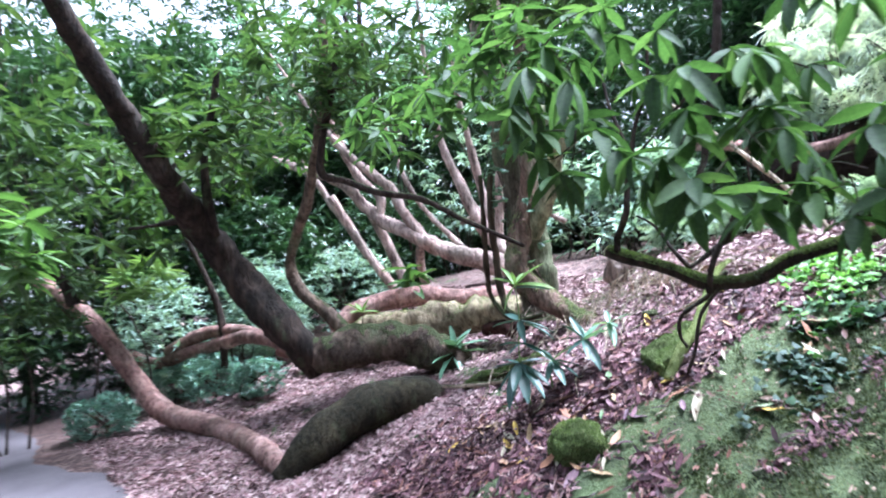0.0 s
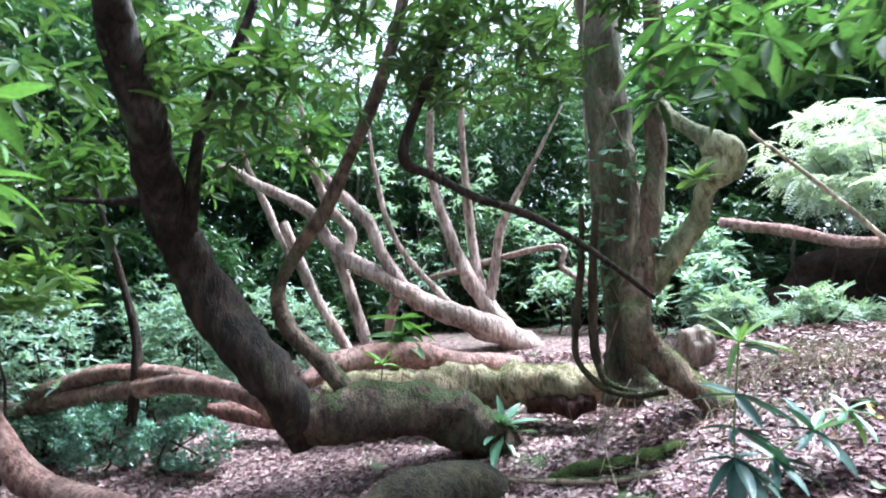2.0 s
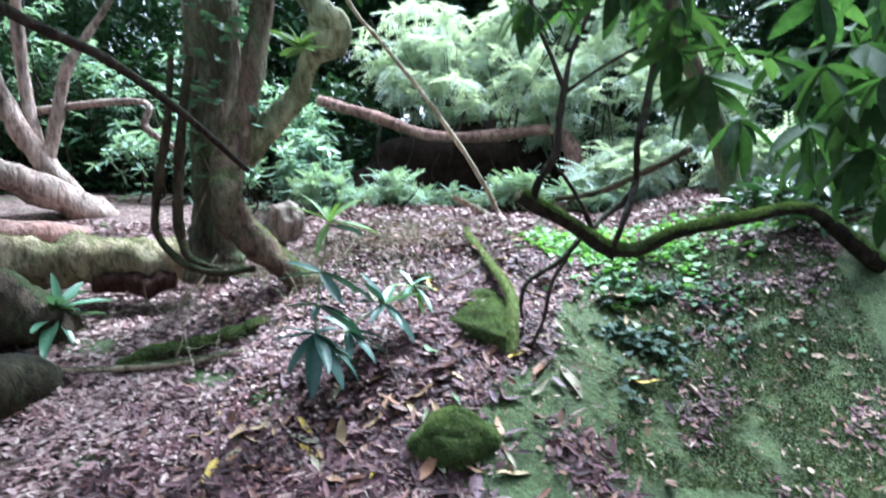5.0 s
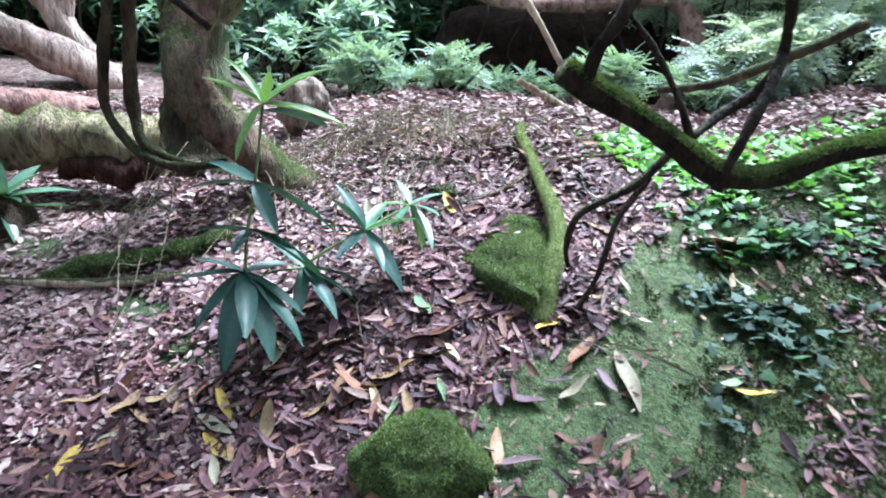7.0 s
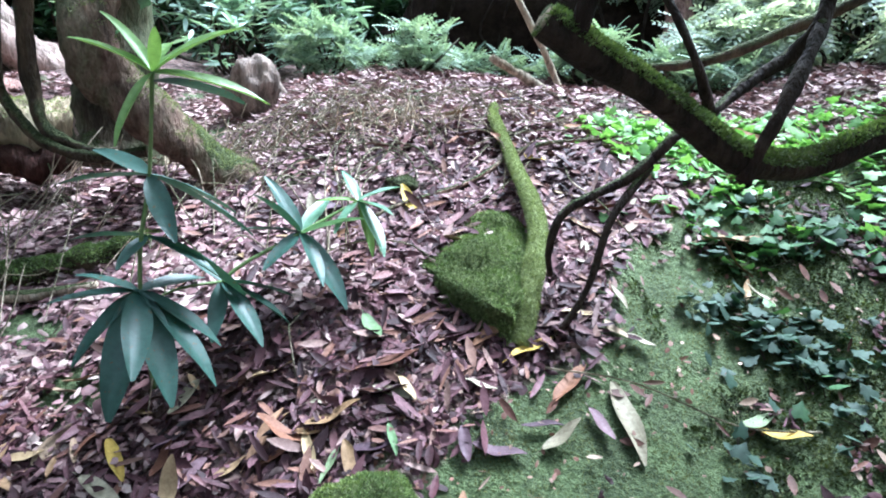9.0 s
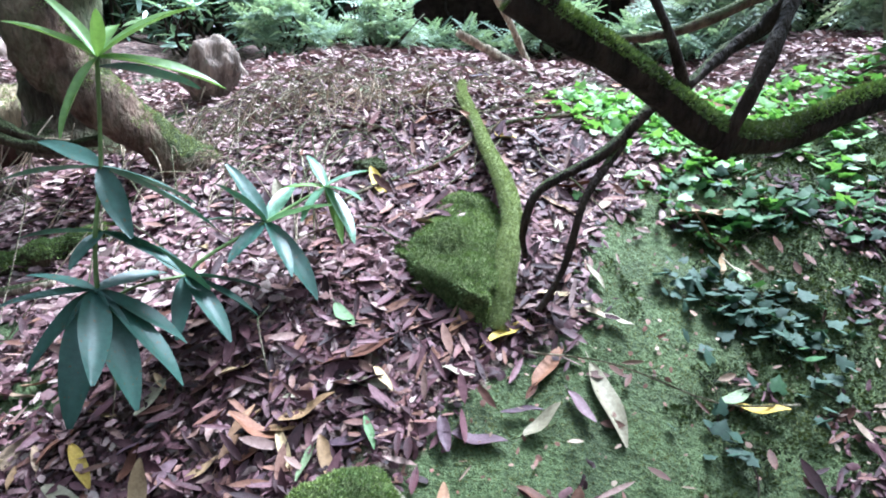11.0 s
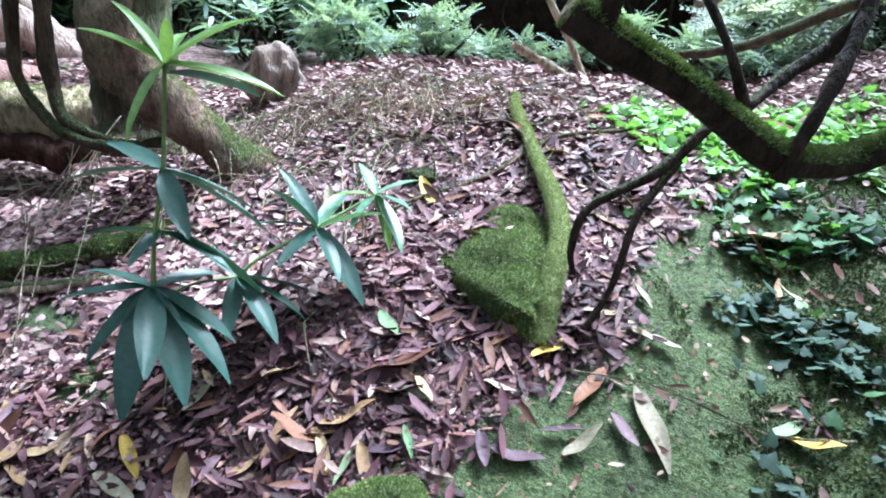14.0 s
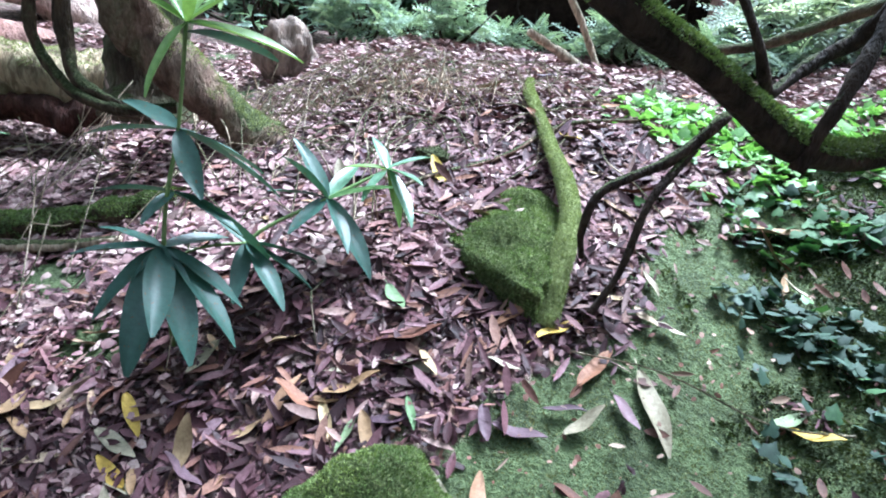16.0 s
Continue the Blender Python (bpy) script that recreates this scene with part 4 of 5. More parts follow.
tagged(limb("fallen_log", FALLEN_TRUNK, BARK_PINK, sides=14), "brown fallen log bridging a dark earthen hollow", "log")
tagged(limb("fallen_branch", [(x, y, z, 0.62 * r) for x, y, z, r in RIGHT_LOG], BARK_GREEN, sides=10, rough=0.25, lumps=8), "mossy fallen branch on the far bank", "branch")

arch = thing("arched_root", base_of(ARCH_LIMB), "brown twisted limb meeting a mossy arched root", "tree")
limb("limb", [(x, y, max(z, float(height(x, y)) + 0.05), r) for x, y, z, r in ARCH_LIMB], BARK_PINK, arch, sides=16, steps=7)
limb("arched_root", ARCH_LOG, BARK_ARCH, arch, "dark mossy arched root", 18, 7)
limb("far_limb", ARCH_FAR, BARK_DARK, arch, sides=12)
crown("crown", [(-5.12, -1.07, 3.21, 0.97, 0.73, 0.85), (-5.68, -0.66, 2.24, 0.63, 0.50, 0.63)], 120, 0.16, LEAF_CANOPY, arch, twigs=True)


# ---- rocks ----
def rock(name, place, size, turn, label, seed, moss=MOSS):
    bm = bmesh.new()
    bmesh.ops.create_icosphere(bm, subdivisions=4, radius=1)
    for v in bm.verts:
        c = v.co.copy()
        n = noise.noise(c * 1.3 + Vector((seed, 0, 0))) * 0.35 + noise.noise(c * 4 + Vector((seed, 5, 0))) * 0.1 + noise.noise(c * 12) * 0.035
        flat = 0.72 if c.z > 0 else 1.0
        v.co = Vector((c.x, c.y, c.z * flat)) * (1 + n)
    bm.transform(Matrix.LocRotScale(place, Euler([radians(a) for a in turn]), size))
    return tagged(part(name, bm, moss, None), label, "rock")


def wedge_rock():
    """A wedge with a sloping top, its point down the bank."""
    bm = bmesh.new()
    for x, y, z in ((-0.275, 2.32, 0.895), (-0.13, 2.46, 0.955), (0.05, 2.56, 1.005), (0.20, 2.46, 0.975), (0.21, 2.2, 0.9), (0.17, 1.955, 0.83), (0.09, 1.99, 0.85),
                    (-0.06, 2.12, 0.87)):
        x -= 0.035
        bm.verts.new((x, y, z))
        bm.verts.new((0.03 + 0.95 * (x - 0.03), y + 0.02, z - 0.16 - 0.08 * (x > -0.1)))
    bmesh.ops.convex_hull(bm, input=bm.verts)
    bmesh.ops.triangulate(bm, faces=bm.faces)
    for _ in range(4):
        bmesh.ops.subdivide_edges(bm, edges=bm.edges, cuts=1, use_grid_fill=True)
    for _ in range(2):
        bmesh.ops.smooth_vert(bm, verts=bm.verts, factor=0.5, use_axis_x=True, use_axis_y=True, use_axis_z=True)
    for v in bm.verts:
        v.co += v.normal * (noise.noise(v.co * 7) * 0.035 + noise.noise(v.co * 26) * 0.014)
    return tagged(part("mossy_rock", bm, MOSS, None), "wedge of rock wrapped in thick green moss", "rock")


wedge = wedge_rock()
boulder = rock("mossy_boulder", (-0.13, 1.38, 0.46), (0.18, 0.15, 0.17), (10, 0, 20), "rounded boulder capped with dark green moss", 8.4)


# ---- seedlings ----
SLIM_MESHES = {}


def slim_mesh(material):
    """One long leaf mesh for each material, shared by all leaves of that kind."""
    if material.name not in SLIM_MESHES:
        me = bpy.data.meshes.new("leaf")
        verts, faces = YOUNG if material.name == "young_leaf" else SLIM
        me.from_pydata([tuple(v) for v in verts], [], faces)
        me.materials.append(material)
        me.polygons.foreach_set("use_smooth", [True] * len(me.polygons))
        SLIM_MESHES[material.name] = me
    return SLIM_MESHES[material.name]


def set_leaf(ob, place, yaw, pitch, roll, size, material):
    leaf = new("leaf", slim_mesh(material))
    turn = turn_rows(np.array([yaw]), np.array([pitch]), np.array([roll]))[0]
    leaf.matrix_world = Matrix.Translation(place) @ Matrix([tuple(row) for row in turn]).transposed().to_4x4() @ Matrix.Scale(size, 4)
    return put_under(leaf, ob)


def seedling(name, rows, stars, material, label, size=0.25, per=9):
    ob = thing(name, rows[0][:3], label, "seedling", "seedlings")
    limb("stem", rows, BARK_TWIG, ob, sides=7, steps=4)
    for x, y, z, lift, mat, scale in stars:
        for place, big, yaw, pitch, roll in zip(*whorls(np.array([(x, y, z)]), size * scale, per, lift, 0.45)):
            set_leaf(ob, (x, y, z), yaw, pitch, roll, big, mat or material)
    return ob


def grown_seedling(rows, shoots, nodes, label):
    """A seedling whose leaves point each its own way: nodes of place, material and rows of yaw, pitch, length."""
    ob = thing("rhododendron_seedling", rows[0][:3], label, "seedling", "seedlings")
    limb("stem", rows, STEM_GREEN, ob, sides=8, steps=5)
    for shoot in shoots:
        limb("shoot", shoot, STEM_GREEN, ob, sides=7, steps=4)
    g = np.random.default_rng(len(nodes))
    for place, mat, ways in nodes:
        for yaw, pitch, size in ways:
            set_leaf(ob, place, yaw, pitch + 0.1, g.normal(0, 0.25), size * 1.04, mat)
    return ob


grown_seedling([(-0.88, 1.77, 0.5, 0.007), (-0.85, 1.69, 0.8, 0.006), (-0.84, 1.69, 1.0, 0.0055), (-0.82, 1.72, 1.19, 0.005), (-0.767, 1.685, 1.455, 0.005)], [],
               [((-0.767, 1.685, 1.45), LEAF_LIME, [(-2.77, 0.47, 0.19), (-0.8, 0.78, 0.147), (2.97, 0.84, 0.2), (0.78, 0.59, 0.246), (0.53, -0.15, 0.27), (-1.94, -0.9, 0.195),
                                                   (1.9, 0.5, 0.2)]),
                ((-0.767, 1.685, 1.43), LEAF_BLUE, [(1.07, -0.17, 0.246)]),
                ((-0.82, 1.72, 1.19), LEAF_BLUE, [(-2.69, -0.07, 0.209), (-0.71, -0.73, 0.206), (0.94, -0.45, 0.254), (0.26, -0.49, 0.29), (2.9, 0.27, 0.209)]),
                ((-0.838, 1.719, 1.025), LEAF_BLUE, [(-2.67, 0.02, 0.175), (0.31, -0.51, 0.2), (0.71, -0.64, 0.3), (-1.5, -0.32, 0.146)]),
                ((-0.841, 1.667, 0.885), LEAF_BLUE, [(-1.0, -0.54, 0.263), (-1.39, -0.95, 0.32), (-0.63, -0.83, 0.31), (-0.06, -0.76, 0.31), (0.42, -0.65, 0.25), (-2.53, -0.02, 0.2),
                                                     (-2.21, -0.75, 0.23), (3.12, 0.19, 0.18), (1.16, 0.0, 0.2)])],
               "rhododendron seedling with drooping blue-green leaves and a lime top")
grown_seedling([(-0.78, 1.9, 0.63, 0.007), (-0.717, 1.881, 0.864, 0.006), (-0.55, 2.064, 0.985, 0.005), (-0.404, 2.194, 1.077, 0.0045)],
               [[(-0.717, 1.881, 0.864, 0.005), (-0.8, 1.8, 0.86, 0.004), (-0.85, 1.72, 0.84, 0.004)]],
               [((-0.404, 2.194, 1.077), LEAF_SHRUB, [(-0.53, -0.09, 0.16), (-0.74, -0.64, 0.222), (0.72, 0.28, 0.16), (2.29, 0.58, 0.15), (-1.81, -0.48, 0.16)]),
                ((-0.404, 2.194, 1.075), LEAF_LIME, [(-0.74, -0.96, 0.18), (-2.8, 0.06, 0.13)]),
                ((-0.55, 2.064, 0.985), LEAF_BLUE, [(2.88, 0.9, 0.206), (-2.72, 0.12, 0.17), (-2.51, 0.77, 0.183), (-0.43, -0.77, 0.272), (-0.72, -0.62, 0.2), (-1.91, -0.48, 0.17)]),
                ((-0.55, 2.064, 0.98), LEAF_SHRUB, [(2.38, 0.65, 0.17), (1.4, 0.5, 0.2), (0.3, 0.3, 0.2)]),
                ((-0.717, 1.881, 0.864), LEAF_BLUE, [(-0.43, -0.7, 0.224), (0.66, -0.28, 0.205), (0.26, -0.55, 0.226), (2.83, 0.43, 0.18), (-1.3, -0.8, 0.18)])],
               "low rhododendron seedling beside the root leg")
seedling("rhododendron_seedling", [(-4.4, 3.2, 0.95, 0.01), (-4.5, 3.3, 1.4, 0.009), (-4.6, 3.38, 1.83, 0.007)],
         [(-4.6, 3.38, 1.83, -0.1, None, 1.0), (-4.56, 3.35, 1.65, -0.3, None, 1.1)], LEAF_VIVID, "green seedling growing behind the log", 0.4)
seedling("log_seedling", [(-3.54, 1.95, 1.15, 0.006), (-3.54, 1.98, 1.38, 0.005)], [(-3.54, 1.98, 1.38, 0.4, None, 0.8)], LEAF_LIME,
         "small seedling rooted on the mossy log", 0.28, 8)
seedling("log_seedling", [(-2.86, 2.6, 0.72, 0.007), (-2.86, 2.64, 0.86, 0.006)], [(-2.86, 2.64, 0.86, 0.3, None, 1.0), (-2.85, 2.6, 0.8, -0.3, None, 1.0)],
         LEAF_SHRUB, "pale green seedling at the log's end", 0.34, 10)
seedling("rhododendron_seedling", [(1.96, 3.0, 1.15, 0.008), (1.96, 3.0, 1.27, 0.006)], [(1.96, 3.0, 1.27, -0.2, None, 1.0), (1.96, 3.0, 1.2, -0.4, None, 1.1)],
         LEAF_CANOPY, "dark glossy seedling under the mossy branch", 0.32)


# ---- shrubs and background ----
def shrub(name, blobs, count, size, material, label, per=7, shape=LONG, lift=0.1, category="shrub", gap=-0.16):
    ob = thing(name, (blobs[0][0], blobs[0][1], float(height(blobs[0][0], blobs[0][1]))), label, category)
    crown("foliage", blobs, count, size, material, ob, per=per, shape=shape, lift=lift, gap=gap)
    stems = []
    g = np.random.default_rng(len(blobs) + count)
    for b in blobs:
        for _ in range(5):
            x, y = b[0] + g.normal(0, 0.25) * b[3], b[1] + g.normal(0, 0.25) * b[4]
            stems.append([(x, y, float(height(x, y)) - 0.02, 0.018), (x + g.normal(0, 0.1), y + g.normal(0, 0.1), 0.5 * (b[2] + float(height(x, y))), 0.013),
                          (b[0] + g.normal(0, 0.5) * b[3], b[1] + g.normal(0, 0.5) * b[4], b[2] + 0.5 * b[5], 0.005)])
    tubes("stem", stems, BARK_TWIG, ob, sides=5, steps=4)
    return ob


shrub("low_shrub", [(-7.0, -0.15, 0.5, 0.65, 0.45, 0.34), (-6.6, 1.2, 0.75, 0.65, 0.45, 0.36), (-5.5, 1.5, 0.7, 0.5, 0.35, 0.28), (-7.9, 1.1, 0.8, 0.7, 0.5, 0.4)], 900, 0.065, LEAF_LOW,
      "low bluish-green small-leaved ground shrub", 6, PLAIN, 0.4)
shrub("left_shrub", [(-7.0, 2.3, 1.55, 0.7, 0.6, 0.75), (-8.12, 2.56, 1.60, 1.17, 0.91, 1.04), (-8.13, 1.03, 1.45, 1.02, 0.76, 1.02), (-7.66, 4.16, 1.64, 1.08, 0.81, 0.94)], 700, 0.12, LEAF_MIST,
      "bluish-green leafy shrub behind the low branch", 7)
shrub("left_rhododendron", [(-7.20, -1.54, 2.42, 1.21, 1.09, 1.57), (-8.31, 0.20, 3.24, 1.51, 1.26, 1.76), (-6.48, -2.33, 1.31, 0.94, 0.82, 1.06)], 330, 0.17, LEAF_CANOPY,
      "tall green rhododendron beside the path", 7)
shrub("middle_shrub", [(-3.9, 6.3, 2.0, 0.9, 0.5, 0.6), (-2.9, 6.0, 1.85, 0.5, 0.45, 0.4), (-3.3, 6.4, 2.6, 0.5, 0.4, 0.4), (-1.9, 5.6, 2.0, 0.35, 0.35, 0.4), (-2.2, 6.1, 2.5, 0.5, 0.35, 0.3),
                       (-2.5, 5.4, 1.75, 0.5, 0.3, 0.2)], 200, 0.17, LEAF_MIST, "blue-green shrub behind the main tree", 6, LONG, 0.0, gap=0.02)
shrub("low_rhododendron", [(2.5, 3.0, 1.45, 0.5, 0.4, 0.3), (3.1, 3.4, 1.6, 0.6, 0.5, 0.4), (2.3, 3.6, 1.5, 0.4, 0.3, 0.25), (3.3, 4.4, 1.9, 0.7, 0.5, 0.5)], 70, 0.2, LEAF_DARK,
      "dark broad-leaved rhododendron low on the bank", 7)
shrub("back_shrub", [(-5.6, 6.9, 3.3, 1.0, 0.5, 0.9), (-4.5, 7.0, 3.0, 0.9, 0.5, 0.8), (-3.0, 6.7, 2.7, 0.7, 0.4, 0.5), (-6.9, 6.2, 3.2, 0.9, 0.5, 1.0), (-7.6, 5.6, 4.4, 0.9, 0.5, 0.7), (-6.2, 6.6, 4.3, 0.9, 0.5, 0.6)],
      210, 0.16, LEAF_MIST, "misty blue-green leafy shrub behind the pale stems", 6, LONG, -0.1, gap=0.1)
shrub("pale_spray_tree", [(0.45, 6.84, 3.17, 1.01, 0.67, 0.62), (-0.48, 7.21, 3.31, 0.80, 0.57, 0.69), (1.56, 6.74, 2.71, 0.99, 0.66, 0.77), (-0.86, 7.91, 3.93, 0.93, 0.70, 0.58),
                          (2.52, 6.29, 2.81, 0.86, 0.65, 0.86), (1.21, 7.27, 4.09, 1.34, 0.78, 0.67), (2.30, 5.78, 2.02, 0.75, 0.53, 0.37), (1.5, 5.7, 1.95, 0.5, 0.35, 0.25), (2.7, 5.1, 2.0, 0.5, 0.4, 0.25)],
      420, 0.3, LEAF_PALE, "pale silvery-green feathery foliage above the hollow", 4, FROND, -0.3, "tree", 0.08)
shrub("dark_rhododendron", [(-1.9, 7.6, 2.4, 1.0, 0.7, 0.9), (-0.7, 7.9, 2.6, 1.0, 0.6, 1.0), (0.8, 8.2, 2.4, 1.2, 0.6, 1.0), (2.2, 8.2, 2.4, 1.2, 0.6, 1.0), (-2.9, 7.2, 2.1, 0.8, 0.6, 0.8)], 300, 0.17, LEAF_DARK,
      "dark green rhododendron in the shade behind", 7)
shrub("fern_patch", [(-1.3, 5.6, 1.62, 0.45, 0.25, 0.1), (-0.6, 5.8, 1.64, 0.5, 0.25, 0.1), (0.2, 5.7, 1.62, 0.4, 0.25, 0.09), (1.2, 5.4, 1.65, 0.5, 0.3, 0.12), (-0.9, 5.2, 1.72, 0.3, 0.2, 0.2), (-1.6, 5.1, 1.7, 0.3, 0.2, 0.2), (0.4, 5.2, 1.72, 0.25, 0.2, 0.16)], 38, 0.22, LEAF_FERN,
      "pale green ferns along the top of the bank", 5, FROND, 0.3, "fern")


def wood_tree(x, y, tall, seed):
    g = np.random.default_rng(seed)
    z = float(height(x, y))
    ob = thing("background_tree", (x, y, z), "tall dark-leaved tree closing the wood", "tree", "background trees")
    rows = [(x, y, z - 0.1, 0.16), (x + g.normal(0, 0.1), y + g.normal(0, 0.1), z + tall * 0.4, 0.12), (x + g.normal(0, 0.3), y + g.normal(0, 0.3), z + tall * 0.85, 0.05)]
    limb("trunk", rows, BARK_DARK, ob, sides=8, steps=5)
    blobs = [(x + g.normal(0, 0.8), y + g.normal(0, 0.8), z + tall * s, 1.8, 1.8, 0.13 * tall + 0.3) for s in (0.15, 0.32, 0.5, 0.68, 0.86)]
    crown("crown", blobs, 260, 0.26, LEAF_DARK, ob, per=7, shape=small_leaf(0.32), lift=-0.2, rng=g)
    for k in range(4):
        b = blobs[k + 1]
        limb("bough", [rows[1], (0.5 * (x + b[0]), 0.5 * (y + b[1]), b[2] - 0.3, 0.04), (b[0], b[1], b[2], 0.015)], BARK_DARK, ob, sides=6, steps=4)
    return ob


# Both rings go on unseen behind the camera, added there to block side light.
g = np.random.default_rng(11)
for k in range(26):
    a = 2 * math.pi * k / 26
    far = 11.5 + g.uniform(-1.2, 1.8)
    wood_tree(-1.2 + far * math.cos(a), 1.2 + far * math.sin(a), 5.6 + g.uniform(-1.0, 1.6), 40 + k)
for k in range(28):
    a = 2 * math.pi * (k + 0.5) / 28
    far = 14.5 + g.uniform(-1.2, 1.8)
    wood_tree(-1.2 + far * math.cos(a), 1.2 + far * math.sin(a), 10.5 + g.uniform(-1.5, 2.0), 90 + k)


# ---- litter ----
def scatter(count, x0, x1, y0, y1, rng):
    x, y = rng.uniform(x0, x1, count), rng.uniform(y0, y1, count)
    return x, y, surface(x, y)


def litter(name, count, area, sizes, label, lift=0.008, seed=5, material=LITTER, bare=0.9, shape=CURLED, broad=(0.5, 2.0)):
    r = np.random.default_rng(seed)
    x, y, z = scatter(count, *area, r)
    keep = mossy(x, y) < r.uniform(0.25, bare, count)
    x, y, z = x[keep], y[keep], z[keep]
    count = len(x)
    left = smooth((-x - 0.2) / 2)
    slope = np.where(y > 0.4, 0.5 - 0.28 * left, 0.0) * (y < 2.9)
    yaw = r.uniform(0, 6.28, count)
    pitch = np.arctan(slope * np.sin(yaw)) + r.normal(0, 0.2, count)
    ob = leaves(name, shape, np.stack([x, y, z + lift + r.uniform(0, 0.012, count)], -1), r.uniform(*sizes, count), yaw, pitch, np.arctan(slope * np.cos(yaw)) + r.normal(0, 0.35, count), material,
                widths=r.uniform(*broad, count))
    return tagged(ob, label, "leaf litter", kind="stuff")


litter("leaf_litter", 26000, (-1.8, 2.4, 0.7, 3.3), (0.018, 0.06), "torn dry pinkish-brown leaves covering the bank", shape=ragged(3), broad=(0.8, 2.2))
litter("leaf_litter", 20000, (-1.8, 2.4, 0.7, 3.3), (0.02, 0.05), "torn scraps of dry leaf on the bank", 0.012, 15, shape=ragged(4), broad=(0.5, 1.6))
litter("leaf_litter", 8000, (-1.8, 1.2, 0.7, 3.0), (0.05, 0.11), "narrow dry purplish leaves strewn over the bank", 0.016, 16, shape=long_leaf(0.24, 0.035, -0.08), broad=(0.6, 1.3))
litter("leaf_litter", 60000, (-7.2, -1.4, -0.5, 4.8), (0.024, 0.07), "dry pinkish leaves under the arched log", seed=6, material=LITTER_PALE)
litter("leaf_litter", 9000, (-2.2, -0.5, 2.0, 3.3), (0.02, 0.06), "dry pale leaves round the foot of the tree", 0.016, 19, LITTER_PALE, shape=ragged(7), broad=(0.7, 2.0))
litter("leaf_litter", 8000, (-0.6, 1.0, 2.1, 3.3), (0.02, 0.06), "dry pale leaves strewn over the upper bank", 0.016, 9, LITTER_UPPER, shape=ragged(5), broad=(0.7, 2.0))
litter("leaf_litter", 4500, (-2.2, -0.8, 1.3, 2.3), (0.02, 0.06), "dry pale leaves by the low mossy log", 0.016, 10, LITTER_PALE, shape=ragged(6))
litter("leaf_litter", 1600, (-0.2, 2.2, 1.2, 2.9), (0.006, 0.024), "crumbs of dry leaf and bud scale on the moss", 0.012, 22, LEAF_BROWN_LOOSE, 3.0, ragged(9), (0.8, 2.0))
litter("leaf_litter", 420, (-0.2, 2.2, 1.2, 2.9), (0.02, 0.075), "dry leaves strewn over the moss", 0.014, 12, LEAF_BROWN_LOOSE, 3.0)
litter("leaf_litter", 22000, (-1.4, 3.0, 2.75, 5.4), (0.024, 0.075), "dry pale leaves along the top of the bank", seed=8, material=LITTER_PALE)


def leaf_mesh(name, shape, material, wave, seed):
    """A fallen leaf one metre long, thin but with its blade arched and its edges wavy."""
    verts, faces = shape
    v = verts.copy()
    v[:, 2] += wave * np.sin(7 * v[:, 0] + seed) * (0.3 + 2.5 * np.abs(v[:, 1]))
    top = [tuple(p) for p in v] + [tuple(p) for p in v - np.array((0, 0, 0.008))]
    n = len(v)
    under = [tuple(i + n for i in f[::-1]) for f in faces]
    me = bpy.data.meshes.new(name)
    me.from_pydata(top + [(-0.18, 0.0, -0.01), (-0.18, 0.012, -0.01)], [], faces + under + [(1, 2 * n, 2 * n + 1, 3)])
    me.materials.append(material)
    me.polygons.foreach_set("use_smooth", [True] * len(me.polygons))
    return me


LEAF_MESHES = {}
for key, mat in (("brown", LEAF_BROWN), ("cream", LEAF_CREAM), ("yellow", LEAF_YELLOW), ("green", LEAF_PALE_GREEN), ("tan", LEAF_TAN), ("purple", LEAF_PURPLE)):
    LEAF_MESHES[key] = [leaf_mesh("fallen_leaf", blade(w, 0.05, d), mat, 0.05, k) for k, (w, d) in enumerate([(0.3, -0.12), (0.26, 0.1), (0.34, -0.25), (0.22, 0.02)])]
LEAF_LABEL = {"brown": "dry brown fallen rhododendron leaf on the litter", "cream": "pale cream fallen leaf lying on the bank",
              "yellow": "yellow fallen leaf on the mossy bank", "green": "fresh green fallen leaf on the litter",
              "tan": "dry tan fallen rhododendron leaf on the litter", "purple": "dark purplish fallen leaf on the bank"}


def fallen_leaf(key, x, y, size, yaw, variant, tilt=0.0, roll=0.0):
    ob = new("fallen_leaf", LEAF_MESHES[key][variant % 4])
    dx, dy = math.cos(yaw), math.sin(yaw)
    z0, z1 = float(surface(x, y)[0]), float(surface(x + dx * size, y + dy * size)[0])
    ob.matrix_world = Matrix.LocRotScale((x, y, z0 + (0.021 if mossy(x, y)[0] > 0.45 else 0.03)), Euler((roll, -math.atan2(z1 - z0, size) + tilt, yaw), "XYZ"), (size, size, size))
    return tagged(ob, LEAF_LABEL[key], "leaf", "fallen leaves")


fallen_leaf("cream", 0.42, 1.89, 0.25, -1.21, 3)
fallen_leaf("yellow", 0.14, 1.92, 0.16, 0.71, 1)
fallen_leaf("brown", 0.15, 2.03, 0.18, 1.66, 2)
fallen_leaf("cream", 0.42, 2.21, 0.10, -0.97, 3)
fallen_leaf("cream", 0.46, 2.04, 0.09, -0.33, 0)
fallen_leaf("brown", 0.27, 1.80, 0.17, 1.06, 1)
fallen_leaf("cream", 0.25, 1.67, 0.12, 0.55, 2)
fallen_leaf("purple", 0.19, 1.72, 0.11, 0.14, 3)
fallen_leaf("purple", 0.36, 1.79, 0.11, -0.92, 0)
fallen_leaf("green", 0.74, 1.83, 0.16, 0.74, 1)
fallen_leaf("yellow", 0.79, 1.86, 0.13, -0.12, 2)
fallen_leaf("cream", 0.29, 2.30, 0.14, -0.31, 3)
fallen_leaf("cream", 0.33, 2.41, 0.09, -1.47, 0)
fallen_leaf("tan", 0.27, 2.09, 0.13, 0.08, 1)
